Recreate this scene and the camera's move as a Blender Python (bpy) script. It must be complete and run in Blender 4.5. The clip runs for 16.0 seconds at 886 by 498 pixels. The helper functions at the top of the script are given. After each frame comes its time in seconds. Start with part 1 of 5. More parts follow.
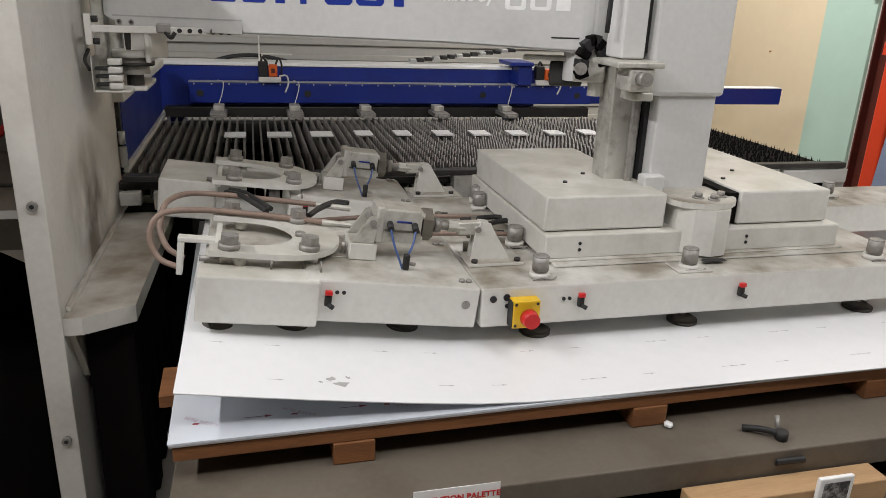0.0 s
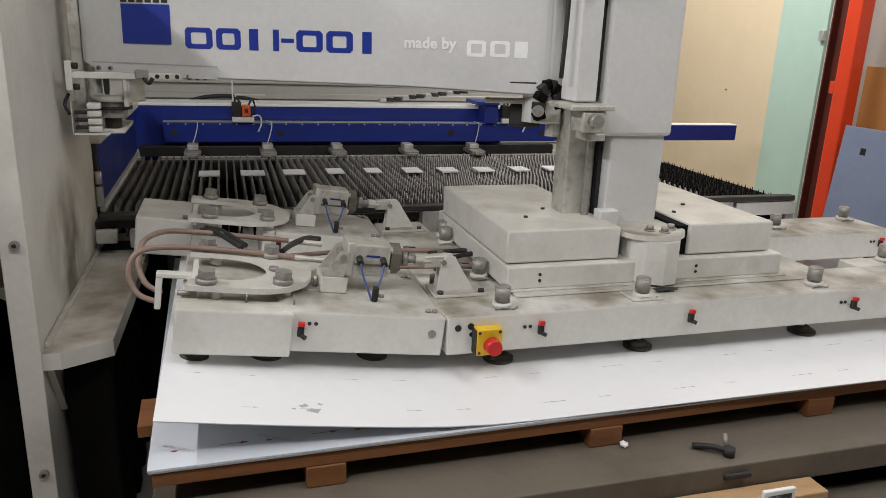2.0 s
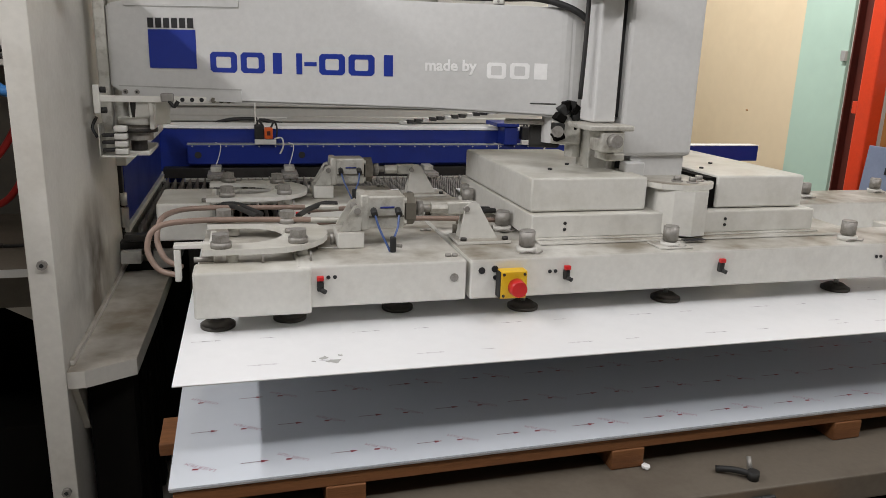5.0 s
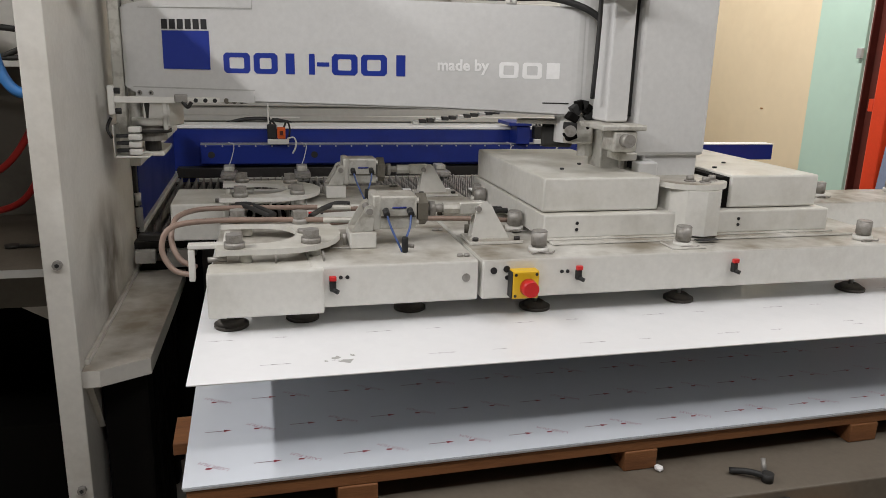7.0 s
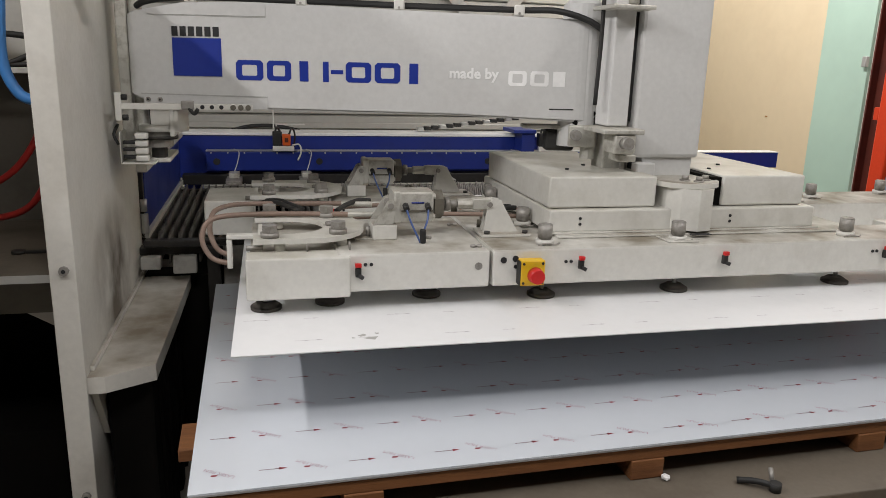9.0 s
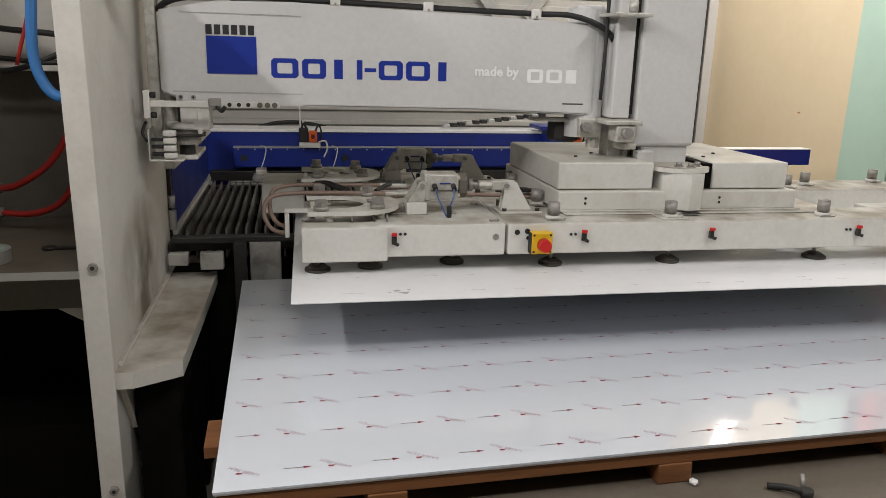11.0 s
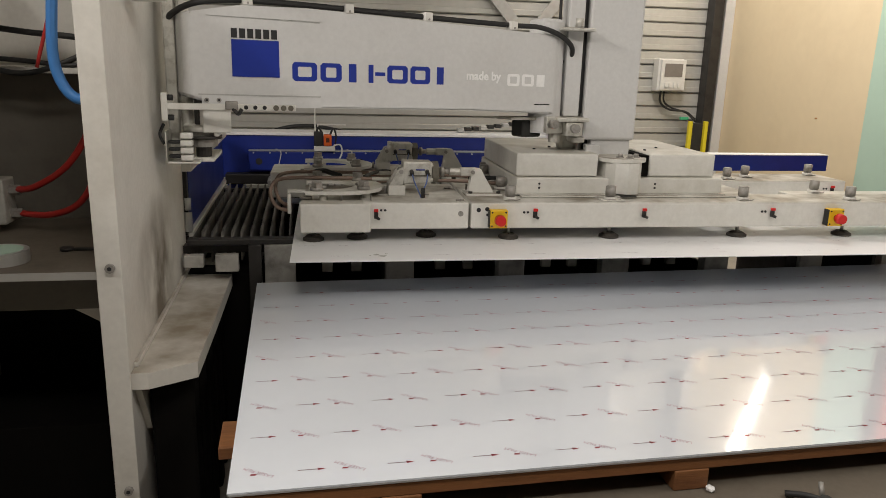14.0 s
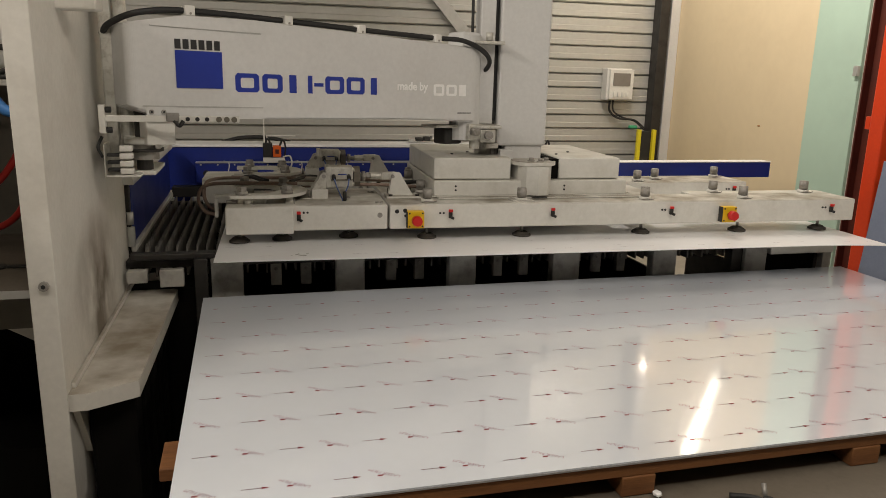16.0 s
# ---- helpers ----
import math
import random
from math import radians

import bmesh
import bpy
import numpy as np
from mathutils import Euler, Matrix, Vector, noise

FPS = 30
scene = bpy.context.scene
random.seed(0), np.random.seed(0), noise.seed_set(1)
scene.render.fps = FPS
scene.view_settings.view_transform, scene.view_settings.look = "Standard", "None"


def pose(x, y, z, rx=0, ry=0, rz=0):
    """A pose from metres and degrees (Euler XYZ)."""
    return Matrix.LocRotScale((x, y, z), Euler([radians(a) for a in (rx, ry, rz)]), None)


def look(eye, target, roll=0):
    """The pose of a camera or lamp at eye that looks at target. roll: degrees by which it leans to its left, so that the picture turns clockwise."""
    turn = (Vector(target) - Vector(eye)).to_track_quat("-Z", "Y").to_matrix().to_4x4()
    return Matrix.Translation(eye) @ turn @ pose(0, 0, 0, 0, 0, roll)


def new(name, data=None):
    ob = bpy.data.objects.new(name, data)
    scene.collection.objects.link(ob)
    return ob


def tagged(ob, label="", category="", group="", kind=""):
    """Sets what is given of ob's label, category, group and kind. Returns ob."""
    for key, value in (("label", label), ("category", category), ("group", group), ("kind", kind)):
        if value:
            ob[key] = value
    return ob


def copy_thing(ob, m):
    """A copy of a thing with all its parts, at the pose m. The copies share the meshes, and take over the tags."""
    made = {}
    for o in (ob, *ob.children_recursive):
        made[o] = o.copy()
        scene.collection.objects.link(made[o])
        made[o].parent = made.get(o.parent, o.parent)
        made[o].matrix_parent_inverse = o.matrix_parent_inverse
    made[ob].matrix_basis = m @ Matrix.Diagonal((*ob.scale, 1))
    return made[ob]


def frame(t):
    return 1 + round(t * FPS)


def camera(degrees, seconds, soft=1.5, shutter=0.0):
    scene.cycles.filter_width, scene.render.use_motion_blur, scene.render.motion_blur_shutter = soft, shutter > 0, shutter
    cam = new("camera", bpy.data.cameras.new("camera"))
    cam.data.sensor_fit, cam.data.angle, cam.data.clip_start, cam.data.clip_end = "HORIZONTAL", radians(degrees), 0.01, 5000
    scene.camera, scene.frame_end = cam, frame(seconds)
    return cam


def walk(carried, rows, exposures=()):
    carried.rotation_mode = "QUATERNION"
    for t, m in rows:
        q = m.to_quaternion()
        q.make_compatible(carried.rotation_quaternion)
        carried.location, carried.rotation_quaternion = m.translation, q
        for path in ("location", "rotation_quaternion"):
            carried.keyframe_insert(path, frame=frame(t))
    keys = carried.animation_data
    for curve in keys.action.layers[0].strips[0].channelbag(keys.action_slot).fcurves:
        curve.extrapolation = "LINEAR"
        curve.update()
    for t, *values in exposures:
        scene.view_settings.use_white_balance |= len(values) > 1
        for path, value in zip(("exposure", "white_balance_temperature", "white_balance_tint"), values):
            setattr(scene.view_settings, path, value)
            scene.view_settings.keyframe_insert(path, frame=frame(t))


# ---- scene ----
cam = camera(62.0, 16.0, soft=0.8)
PATH = [  # seconds, eye, target, roll
    (0, (0.191, -1.309, 0.839), (0.672, 0.521, 0.191), 2.31),
    (0.5, (0.197, -1.374, 0.854), (0.715, 0.444, 0.201), 3.94),
    (1, (0.185, -1.395, 0.864), (0.754, 0.417, 0.238), 3.72),
    (1.5, (0.183, -1.406, 0.864), (0.758, 0.407, 0.247), 3.39),
    (2, (0.182, -1.415, 0.870), (0.736, 0.425, 0.313), 2.23),
    (2.5, (0.185, -1.425, 0.871), (0.710, 0.427, 0.329), 2.01),
    (3, (0.179, -1.422, 0.867), (0.703, 0.435, 0.339), 2.19),
    (3.5, (0.183, -1.426, 0.868), (0.686, 0.439, 0.352), 1.99),
    (4, (0.188, -1.430, 0.868), (0.689, 0.437, 0.355), 1.81),
    (4.5, (0.180, -1.424, 0.868), (0.687, 0.444, 0.366), 1.88),
    (7, (0.181, -1.421, 0.872), (0.653, 0.456, 0.365), 1.58),
    (7.5, (0.172, -1.417, 0.868), (0.641, 0.463, 0.375), 1.89),
    (8, (0.170, -1.410, 0.871), (0.623, 0.473, 0.372), 1.98),
    (8.5, (0.176, -1.415, 0.879), (0.631, 0.468, 0.383), 1.82),
    (9, (0.174, -1.417, 0.871), (0.638, 0.466, 0.383), 1.70),
    (11.5, (0.177, -1.398, 0.877), (0.566, 0.497, 0.370), 1.54),
    (12, (0.167, -1.396, 0.870), (0.561, 0.497, 0.359), 1.63),
    (12.5, (0.169, -1.397, 0.871), (0.543, 0.500, 0.360), 1.53),
    (13, (0.167, -1.395, 0.873), (0.532, 0.506, 0.369), 1.70),
    (13.5, (0.169, -1.395, 0.874), (0.519, 0.509, 0.375), 1.59),
    (14, (0.170, -1.399, 0.870), (0.534, 0.506, 0.381), 1.67),
    (14.5, (0.176, -1.402, 0.875), (0.558, 0.502, 0.398), 1.61),
    (15, (0.181, -1.401, 0.877), (0.590, 0.501, 0.412), 1.76),
    (15.5, (0.191, -1.403, 0.874), (0.673, 0.483, 0.415), 1.80),
    (16, (0.203, -1.394, 0.872), (0.679, 0.493, 0.411), 1.50),
]
EXPOSURE = [(0.0, 0.0, 6400, 12), (1.5, -0.1, 6400, 12), (4.0, -0.14, 6400, 12), (7.0, -0.14, 6450, 12), (9.0, -0.14, 6500, 12), (11.5, -0.17, 6600, 12), (12.5, -0.18, 6750, 12), (14.5, -0.24, 7100, 12), (16.0, -0.42, 7450, 12)]
walk(cam, [(t, look(eye, target, roll)) for t, eye, target, roll in PATH], EXPOSURE)

FLOOR = -0.78          # the sheet on the pallet is the level z = 0
PALE = (0.72, 0.71, 0.665)

# ---- room light: unseen battens, some added as fill, and two lamps near the far corner ----
world = bpy.data.worlds.new("hall_air")
scene.world = world
world.use_nodes = True
world.node_tree.nodes["Background"].inputs[0].default_value = (1.0, 0.95, 0.88, 1)
world.node_tree.nodes["Background"].inputs[1].default_value = 0.0
LAMPS = [  # x, y, z, length along x, length along y, watts, tilt about y
    (-1.95, 0.15, 2.6, 0.10, 3.2, 98.0, -35),
    # next three are added fill: front faces, column side, east wall
    (0.3, -1.3, 2.6, 1.5, 0.3, 30.0, 0),
    (2.6, -0.8, 3.0, 0.2, 1.5, 46.0, 0),
    (2.5, 3.0, 3.0, 0.14, 1.5, 88.0, -50),
    (3.0, 4.5, 2.95, 1.2, 0.2, 16.0, 0),
]
for lx, ly, lz, ax, ay, watts, tilt in LAMPS:
    data = bpy.data.lights.new("assumed_light", "AREA")
    data.shape, data.size, data.size_y, data.energy = "RECTANGLE", ax, ay, watts
    data.color = (1.0, 0.98, 0.955)
    lamp = new("assumed_light", data)
    lamp.matrix_basis = pose(lx, ly, lz, 58 if ax > ay else 0, tilt, 0)


# ---- materials ----
def nodes_of(name):
    m = bpy.data.materials.new(name)
    m.use_nodes = True
    return m, m.node_tree, m.node_tree.nodes["Principled BSDF"]


def surface(name, color, rough=0.5, metal=0.0, stain=None, amount=0.35, scale=4.0, grain=60.0, bump=0.04, spread=0.08,
            dust=None, dust_amount=0.0, stretch=(1, 1, 1), coat=0.0):
    """Two scales of variation, a stain colour in patches, optional dust that has settled on upward faces."""
    m, tree, bsdf = nodes_of(name)
    n, link = tree.nodes, tree.links
    coords = n.new("ShaderNodeTexCoord")
    mapping = n.new("ShaderNodeMapping")
    mapping.inputs["Scale"].default_value = stretch
    link.new(coords.outputs["Object"], mapping.inputs["Vector"])
    big = n.new("ShaderNodeTexNoise")
    big.inputs["Scale"].default_value, big.inputs["Detail"].default_value, big.inputs["Roughness"].default_value = scale, 6, 0.65
    fine = n.new("ShaderNodeTexNoise")
    fine.inputs["Scale"].default_value, fine.inputs["Detail"].default_value = grain, 3
    for t in (big, fine):
        link.new(mapping.outputs[0], t.inputs["Vector"])
    ramp = n.new("ShaderNodeValToRGB")
    ramp.color_ramp.elements[0].position, ramp.color_ramp.elements[1].position = 0.48, 0.75
    ramp.color_ramp.elements[1].color = (amount, amount, amount, 1)
    link.new(big.outputs["Fac"], ramp.inputs[0])
    mix = n.new("ShaderNodeMix")
    mix.data_type = "RGBA"
    mix.inputs[6].default_value = (*color, 1)
    mix.inputs[7].default_value = (*(stain or [c * 0.6 for c in color]), 1)
    link.new(ramp.outputs[0], mix.inputs[0])
    out = mix.outputs[2]
    if dust:
        geo = n.new("ShaderNodeNewGeometry")
        sep = n.new("ShaderNodeSeparateXYZ")
        link.new(geo.outputs["True Normal"], sep.inputs[0])
        up = n.new("ShaderNodeMath")
        up.operation = "MULTIPLY"
        link.new(sep.outputs[2], up.inputs[0])
        patch = n.new("ShaderNodeTexNoise")
        patch.inputs["Scale"].default_value, patch.inputs["Detail"].default_value = 7.0, 8
        link.new(coords.outputs["Object"], patch.inputs["Vector"])
        pr = n.new("ShaderNodeMapRange")
        pr.inputs[1].default_value, pr.inputs[2].default_value = 0.32, 0.68
        pr.inputs[3].default_value, pr.inputs[4].default_value = 0.15 * dust_amount, dust_amount
        link.new(patch.outputs["Fac"], pr.inputs[0])
        link.new(pr.outputs[0], up.inputs[1])
        cl = n.new("ShaderNodeClamp")
        link.new(up.outputs[0], cl.inputs[0])
        dm = n.new("ShaderNodeMix")
        dm.data_type = "RGBA"
        dm.inputs[7].default_value = (*dust, 1)
        link.new(cl.outputs[0], dm.inputs[0])
        link.new(out, dm.inputs[6])
        out = dm.outputs[2]
    vary = n.new("ShaderNodeHueSaturation")
    mr = n.new("ShaderNodeMapRange")
    mr.inputs[3].default_value, mr.inputs[4].default_value = 1 - spread, 1 + spread
    link.new(fine.outputs["Fac"], mr.inputs[0])
    link.new(mr.outputs[0], vary.inputs["Value"])
    link.new(out, vary.inputs["Color"])
    link.new(vary.outputs[0], bsdf.inputs["Base Color"])
    rr = n.new("ShaderNodeMapRange")
    rr.inputs[3].default_value, rr.inputs[4].default_value = max(rough - 0.1, 0.03), min(rough + 0.12, 1)
    link.new(big.outputs["Fac"], rr.inputs[0])
    link.new(rr.outputs[0], bsdf.inputs["Roughness"])
    bsdf.inputs["Metallic"].default_value = metal
    bsdf.inputs["Coat Weight"].default_value, bsdf.inputs["Coat Roughness"].default_value = coat, 0.045
    if bump:
        b = n.new("ShaderNodeBump")
        b.inputs["Strength"].default_value, b.inputs["Distance"].default_value = bump * 4, 0.002
        link.new(fine.outputs["Fac"], b.inputs["Height"])
        link.new(b.outputs[0], bsdf.inputs["Normal"])
    return m


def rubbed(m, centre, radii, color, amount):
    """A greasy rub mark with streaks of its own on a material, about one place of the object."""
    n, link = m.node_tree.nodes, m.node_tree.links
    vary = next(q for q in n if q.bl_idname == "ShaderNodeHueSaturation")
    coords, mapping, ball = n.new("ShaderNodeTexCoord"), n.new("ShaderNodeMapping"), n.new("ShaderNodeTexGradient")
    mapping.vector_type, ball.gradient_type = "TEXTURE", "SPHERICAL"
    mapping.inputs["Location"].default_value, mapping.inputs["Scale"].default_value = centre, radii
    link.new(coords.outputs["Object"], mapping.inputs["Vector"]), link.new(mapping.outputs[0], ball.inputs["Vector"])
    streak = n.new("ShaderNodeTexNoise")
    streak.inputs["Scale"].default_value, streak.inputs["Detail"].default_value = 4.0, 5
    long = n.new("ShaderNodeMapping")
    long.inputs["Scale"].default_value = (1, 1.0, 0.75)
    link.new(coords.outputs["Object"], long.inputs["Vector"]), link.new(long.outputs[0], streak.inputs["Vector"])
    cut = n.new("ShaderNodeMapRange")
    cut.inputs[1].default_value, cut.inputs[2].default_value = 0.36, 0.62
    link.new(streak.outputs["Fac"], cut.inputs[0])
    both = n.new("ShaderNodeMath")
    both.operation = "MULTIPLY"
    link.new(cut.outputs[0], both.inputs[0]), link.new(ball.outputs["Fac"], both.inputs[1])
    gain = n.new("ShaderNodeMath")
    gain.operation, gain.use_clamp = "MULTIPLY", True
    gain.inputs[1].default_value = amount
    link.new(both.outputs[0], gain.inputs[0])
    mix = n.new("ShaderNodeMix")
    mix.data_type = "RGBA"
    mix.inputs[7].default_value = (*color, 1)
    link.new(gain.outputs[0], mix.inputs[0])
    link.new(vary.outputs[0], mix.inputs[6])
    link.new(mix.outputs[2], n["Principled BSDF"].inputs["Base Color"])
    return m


def glow(name, color, strength):
    m, tree, bsdf = nodes_of(name)
    bsdf.inputs["Base Color"].default_value = (*color, 1)
    bsdf.inputs["Emission Color"].default_value = (*color, 1)
    bsdf.inputs["Emission Strength"].default_value = strength
    return m


DUST = (0.27, 0.225, 0.165)
PAINT = surface("machine_grey_paint", PALE, 0.45, stain=(0.42, 0.39, 0.33), amount=0.3, scale=5, dust=DUST, dust_amount=0.25)
# near black without sheen: deep shade put into colour, also for black parts
VOID = surface("black_and_shade", (0.006, 0.0055, 0.005), 0.85, stain=(0.012, 0.01, 0.008), amount=0.6, scale=5)
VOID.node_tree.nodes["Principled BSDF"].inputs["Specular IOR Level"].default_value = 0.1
# darker copy of the cupboard paint, with the inner shade in its colour
INNER = surface("shaded_cupboard_paint", (0.15, 0.135, 0.11), 0.6, stain=(0.08, 0.07, 0.055), amount=0.6, scale=4)
TABLE = surface("dusty_table_paint", (0.15, 0.127, 0.098), 0.6, stain=(0.07, 0.052, 0.036), amount=0.7, scale=3.0, grain=70, spread=0.12)
FRAME = surface("scuffed_frame_paint", (0.40, 0.39, 0.36), 0.55, stain=(0.09, 0.08, 0.07), amount=0.7, scale=9, grain=70)
GRIP = surface("gripper_paint", PALE, 0.48, stain=(0.44, 0.41, 0.35), amount=0.35, scale=7, dust=(0.20, 0.17, 0.122), dust_amount=0.95)
COVER = surface("cover_paint", PALE, 0.42, stain=(0.43, 0.41, 0.34), amount=0.5, scale=5, dust=(0.33, 0.305, 0.235), dust_amount=0.62)
PILLAR = surface("pillar_paint", (0.68, 0.66, 0.61), 0.5, stain=(0.36, 0.32, 0.26), amount=0.4, scale=3.2, dust=DUST, dust_amount=1.0)
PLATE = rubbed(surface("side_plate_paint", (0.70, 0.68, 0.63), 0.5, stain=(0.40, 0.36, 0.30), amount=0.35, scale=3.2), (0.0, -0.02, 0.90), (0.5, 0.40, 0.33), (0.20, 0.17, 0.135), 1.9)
COLUMN = surface("column_paint", (0.64, 0.64, 0.63), 0.42, stain=(0.5, 0.49, 0.47), amount=0.3, scale=3)
BLUE = surface("blue_paint", (0.012, 0.03, 0.24), 0.35, stain=(0.01, 0.018, 0.12), amount=0.5, scale=5, grain=90)
LOGO = surface("blue_foil", (0.012, 0.035, 0.30), 0.35, amount=0.05, bump=0)
WHITE = surface("white_foil", (0.92, 0.92, 0.91), 0.4, amount=0.05, bump=0)
INK = surface("black_ink", (0.02, 0.02, 0.022), 0.5, amount=0.1, bump=0)
BLACK = surface("black_rubber", (0.018, 0.018, 0.018), 0.6, stain=(0.06, 0.055, 0.045), amount=0.5)
CUP = surface("suction_rubber", (0.06, 0.053, 0.045), 0.65, stain=(0.12, 0.10, 0.08), amount=0.6, scale=14)
GRIME = surface("greasy_steel", (0.17, 0.155, 0.125), 0.55, metal=0.3, stain=(0.07, 0.06, 0.045), amount=0.8, scale=30)
STEEL = surface("worn_steel", (0.36, 0.345, 0.32), 0.52, metal=0.5, stain=(0.13, 0.11, 0.085), amount=0.7, scale=40)
DARKSTEEL = surface("burnt_steel", (0.06, 0.057, 0.054), 0.5, metal=0.7, stain=(0.035, 0.03, 0.028), amount=0.8, scale=12)
SLAT = surface("slat_steel", (0.30, 0.285, 0.265), 0.5, metal=0.3, stain=(0.05, 0.045, 0.04), amount=0.9, scale=9)
ZINC = surface("zinc_plate", (0.62, 0.62, 0.60), 0.35, metal=0.6, stain=(0.4, 0.38, 0.34), amount=0.4, scale=15)
ALU = surface("cast_aluminium", (0.62, 0.61, 0.56), 0.5, metal=0.4, stain=(0.22, 0.19, 0.14), amount=0.75, scale=22, dust=(0.25, 0.20, 0.14), dust_amount=0.6)
CLAD = surface("galvanised_cladding", (0.52, 0.515, 0.48), 0.45, metal=0.3, stain=(0.40, 0.39, 0.36), amount=0.5, scale=1.5, grain=25)
YELLOWWALL = surface("yellow_wall_paint", (0.78, 0.64, 0.43), 0.7, stain=(0.68, 0.54, 0.35), amount=0.5, scale=1.2, grain=14, bump=0.008, spread=0.03)
TEALWALL = surface("teal_wall_paint", (0.47, 0.64, 0.53), 0.65, stain=(0.40, 0.55, 0.46), amount=0.5, scale=1.2, grain=14, bump=0.008, spread=0.03)
OCHRE = surface("ochre_board", (0.50, 0.22, 0.06), 0.6, stain=(0.4, 0.17, 0.05), amount=0.6, scale=2)
RED = surface("red_paint", (0.72, 0.055, 0.012), 0.4, stain=(0.5, 0.04, 0.012), amount=0.4, scale=4)
RUST = surface("red_oxide_paint", (0.10, 0.018, 0.010), 0.6, stain=(0.05, 0.012, 0.008), amount=0.6, scale=5)
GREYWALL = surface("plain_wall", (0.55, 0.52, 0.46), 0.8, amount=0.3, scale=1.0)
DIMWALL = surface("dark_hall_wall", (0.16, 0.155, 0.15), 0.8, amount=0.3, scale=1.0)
CONCRETE = surface("floor_paint", (0.42, 0.39, 0.34), 0.55, stain=(0.28, 0.25, 0.21), amount=0.6, scale=2.0, grain=80)
CEIL = surface("ceiling_board", (0.22, 0.22, 0.21), 0.8, amount=0.2, scale=1.0)
WOOD = surface("pallet_wood", (0.27, 0.11, 0.038), 0.65, stain=(0.12, 0.045, 0.018), amount=0.75, scale=3, grain=40, stretch=(1, 9, 9), spread=0.2, bump=0.12)
PALEWOOD = surface("fresh_wood", (0.52, 0.33, 0.17), 0.65, stain=(0.33, 0.18, 0.08), amount=0.6, scale=3, grain=40, stretch=(1, 9, 9), spread=0.15, bump=0.1)
FILM = surface("protective_film", (0.70, 0.74, 0.795), 0.14, metal=0.0, stain=(0.66, 0.69, 0.75), amount=0.3, scale=3, grain=30, bump=0.004, spread=0.015, coat=1.0)
FILMTOP = surface("scuffed_film", (0.86, 0.865, 0.875), 0.3, stain=(0.68, 0.69, 0.71), amount=0.4, scale=4, grain=40, bump=0.01, spread=0.02)
EDGE = surface("sheet_edge", (0.55, 0.56, 0.58), 0.3, metal=0.7, bump=0)
REDINK = surface("red_print", (0.25, 0.03, 0.045), 0.5, amount=0.1, bump=0)
PINKINK = surface("faint_print", (0.40, 0.27, 0.33), 0.5, amount=0.1, bump=0)
FAINTINK = surface("worn_print", (0.52, 0.49, 0.52), 0.5, amount=0.3, bump=0)
DARKINK = surface("dark_print", (0.20, 0.12, 0.14), 0.5, amount=0.1, bump=0)
YELLOW = surface("yellow_plastic", (0.80, 0.50, 0.02), 0.4, amount=0.2, scale=20)
REDPL = surface("red_plastic", (0.62, 0.02, 0.02), 0.35, amount=0.2, scale=20)
ORANGE = surface("orange_plastic", (0.75, 0.13, 0.02), 0.4, amount=0.2, scale=20)
HOSE = surface("brown_hose", (0.27, 0.19, 0.15), 0.5, stain=(0.17, 0.125, 0.10), amount=0.6, scale=14)
REDHOSE = surface("red_hose", (0.48, 0.03, 0.025), 0.4, amount=0.3, scale=14)
BLUEHOSE = surface("blue_hose", (0.05, 0.20, 0.50), 0.35, amount=0.3, scale=14)
BLUETUBE = surface("blue_air_tube", (0.07, 0.12, 0.30), 0.35, amount=0.2, scale=14)
GREYHOSE = surface("grey_hose", (0.45, 0.45, 0.43), 0.5, amount=0.3, scale=14)
PLASTIC = surface("white_plastic", (0.72, 0.71, 0.67), 0.4, amount=0.2, scale=9)
DISPLAY = surface("smoked_window", (0.22, 0.20, 0.18), 0.15, amount=0.3, scale=6, bump=0)
SAFETY = surface("yellow_post", (0.75, 0.62, 0.03), 0.5, amount=0.3, scale=8)
BLUESHEET = surface("blue_grey_board", (0.22, 0.26, 0.36), 0.5, stain=(0.17, 0.2, 0.28), amount=0.6, scale=3)
GREEN = surface("green_cap", (0.05, 0.4, 0.2), 0.4, amount=0.1)
TUBE = glow("lamp_tube", (1.0, 0.93, 0.82), 11.0)
SPOT = glow("lamp_bulb", (1.0, 0.93, 0.82), 60.0)

# ---- builders ----
ORIGIN = {}


def box(bm, x0, x1, y0, y1, z0, z1, bevel=0.0, turn=None):
    """A box between corners, with softened edges; turn: a matrix about its own place."""
    vs = [bm.verts.new((x, y, z)) for z in (z0, z1) for y in (y0, y1) for x in (x0, x1)]
    fs = [bm.faces.new([vs[i] for i in f]) for f in ((0, 2, 3, 1), (4, 5, 7, 6), (0, 1, 5, 4), (2, 6, 7, 3), (0, 4, 6, 2), (1, 3, 7, 5))]
    if turn is not None:
        bmesh.ops.transform(bm, matrix=turn, verts=vs)
    if bevel:
        edges = {e for f in fs for e in f.edges}
        bmesh.ops.bevel(bm, geom=list(edges), offset=bevel, segments=2, profile=0.5, affect="EDGES")
    return bm


def rod(bm, a, b, r, seg=12, r2=None):
    """A round bar from a to b."""
    a, b = Vector(a), Vector(b)
    m = Matrix.Translation((a + b) / 2) @ (b - a).to_track_quat("Z", "Y").to_matrix().to_4x4()
    bmesh.ops.create_cone(bm, cap_ends=True, segments=seg, radius1=r, radius2=r if r2 is None else r2, depth=(b - a).length, matrix=m)
    return bm


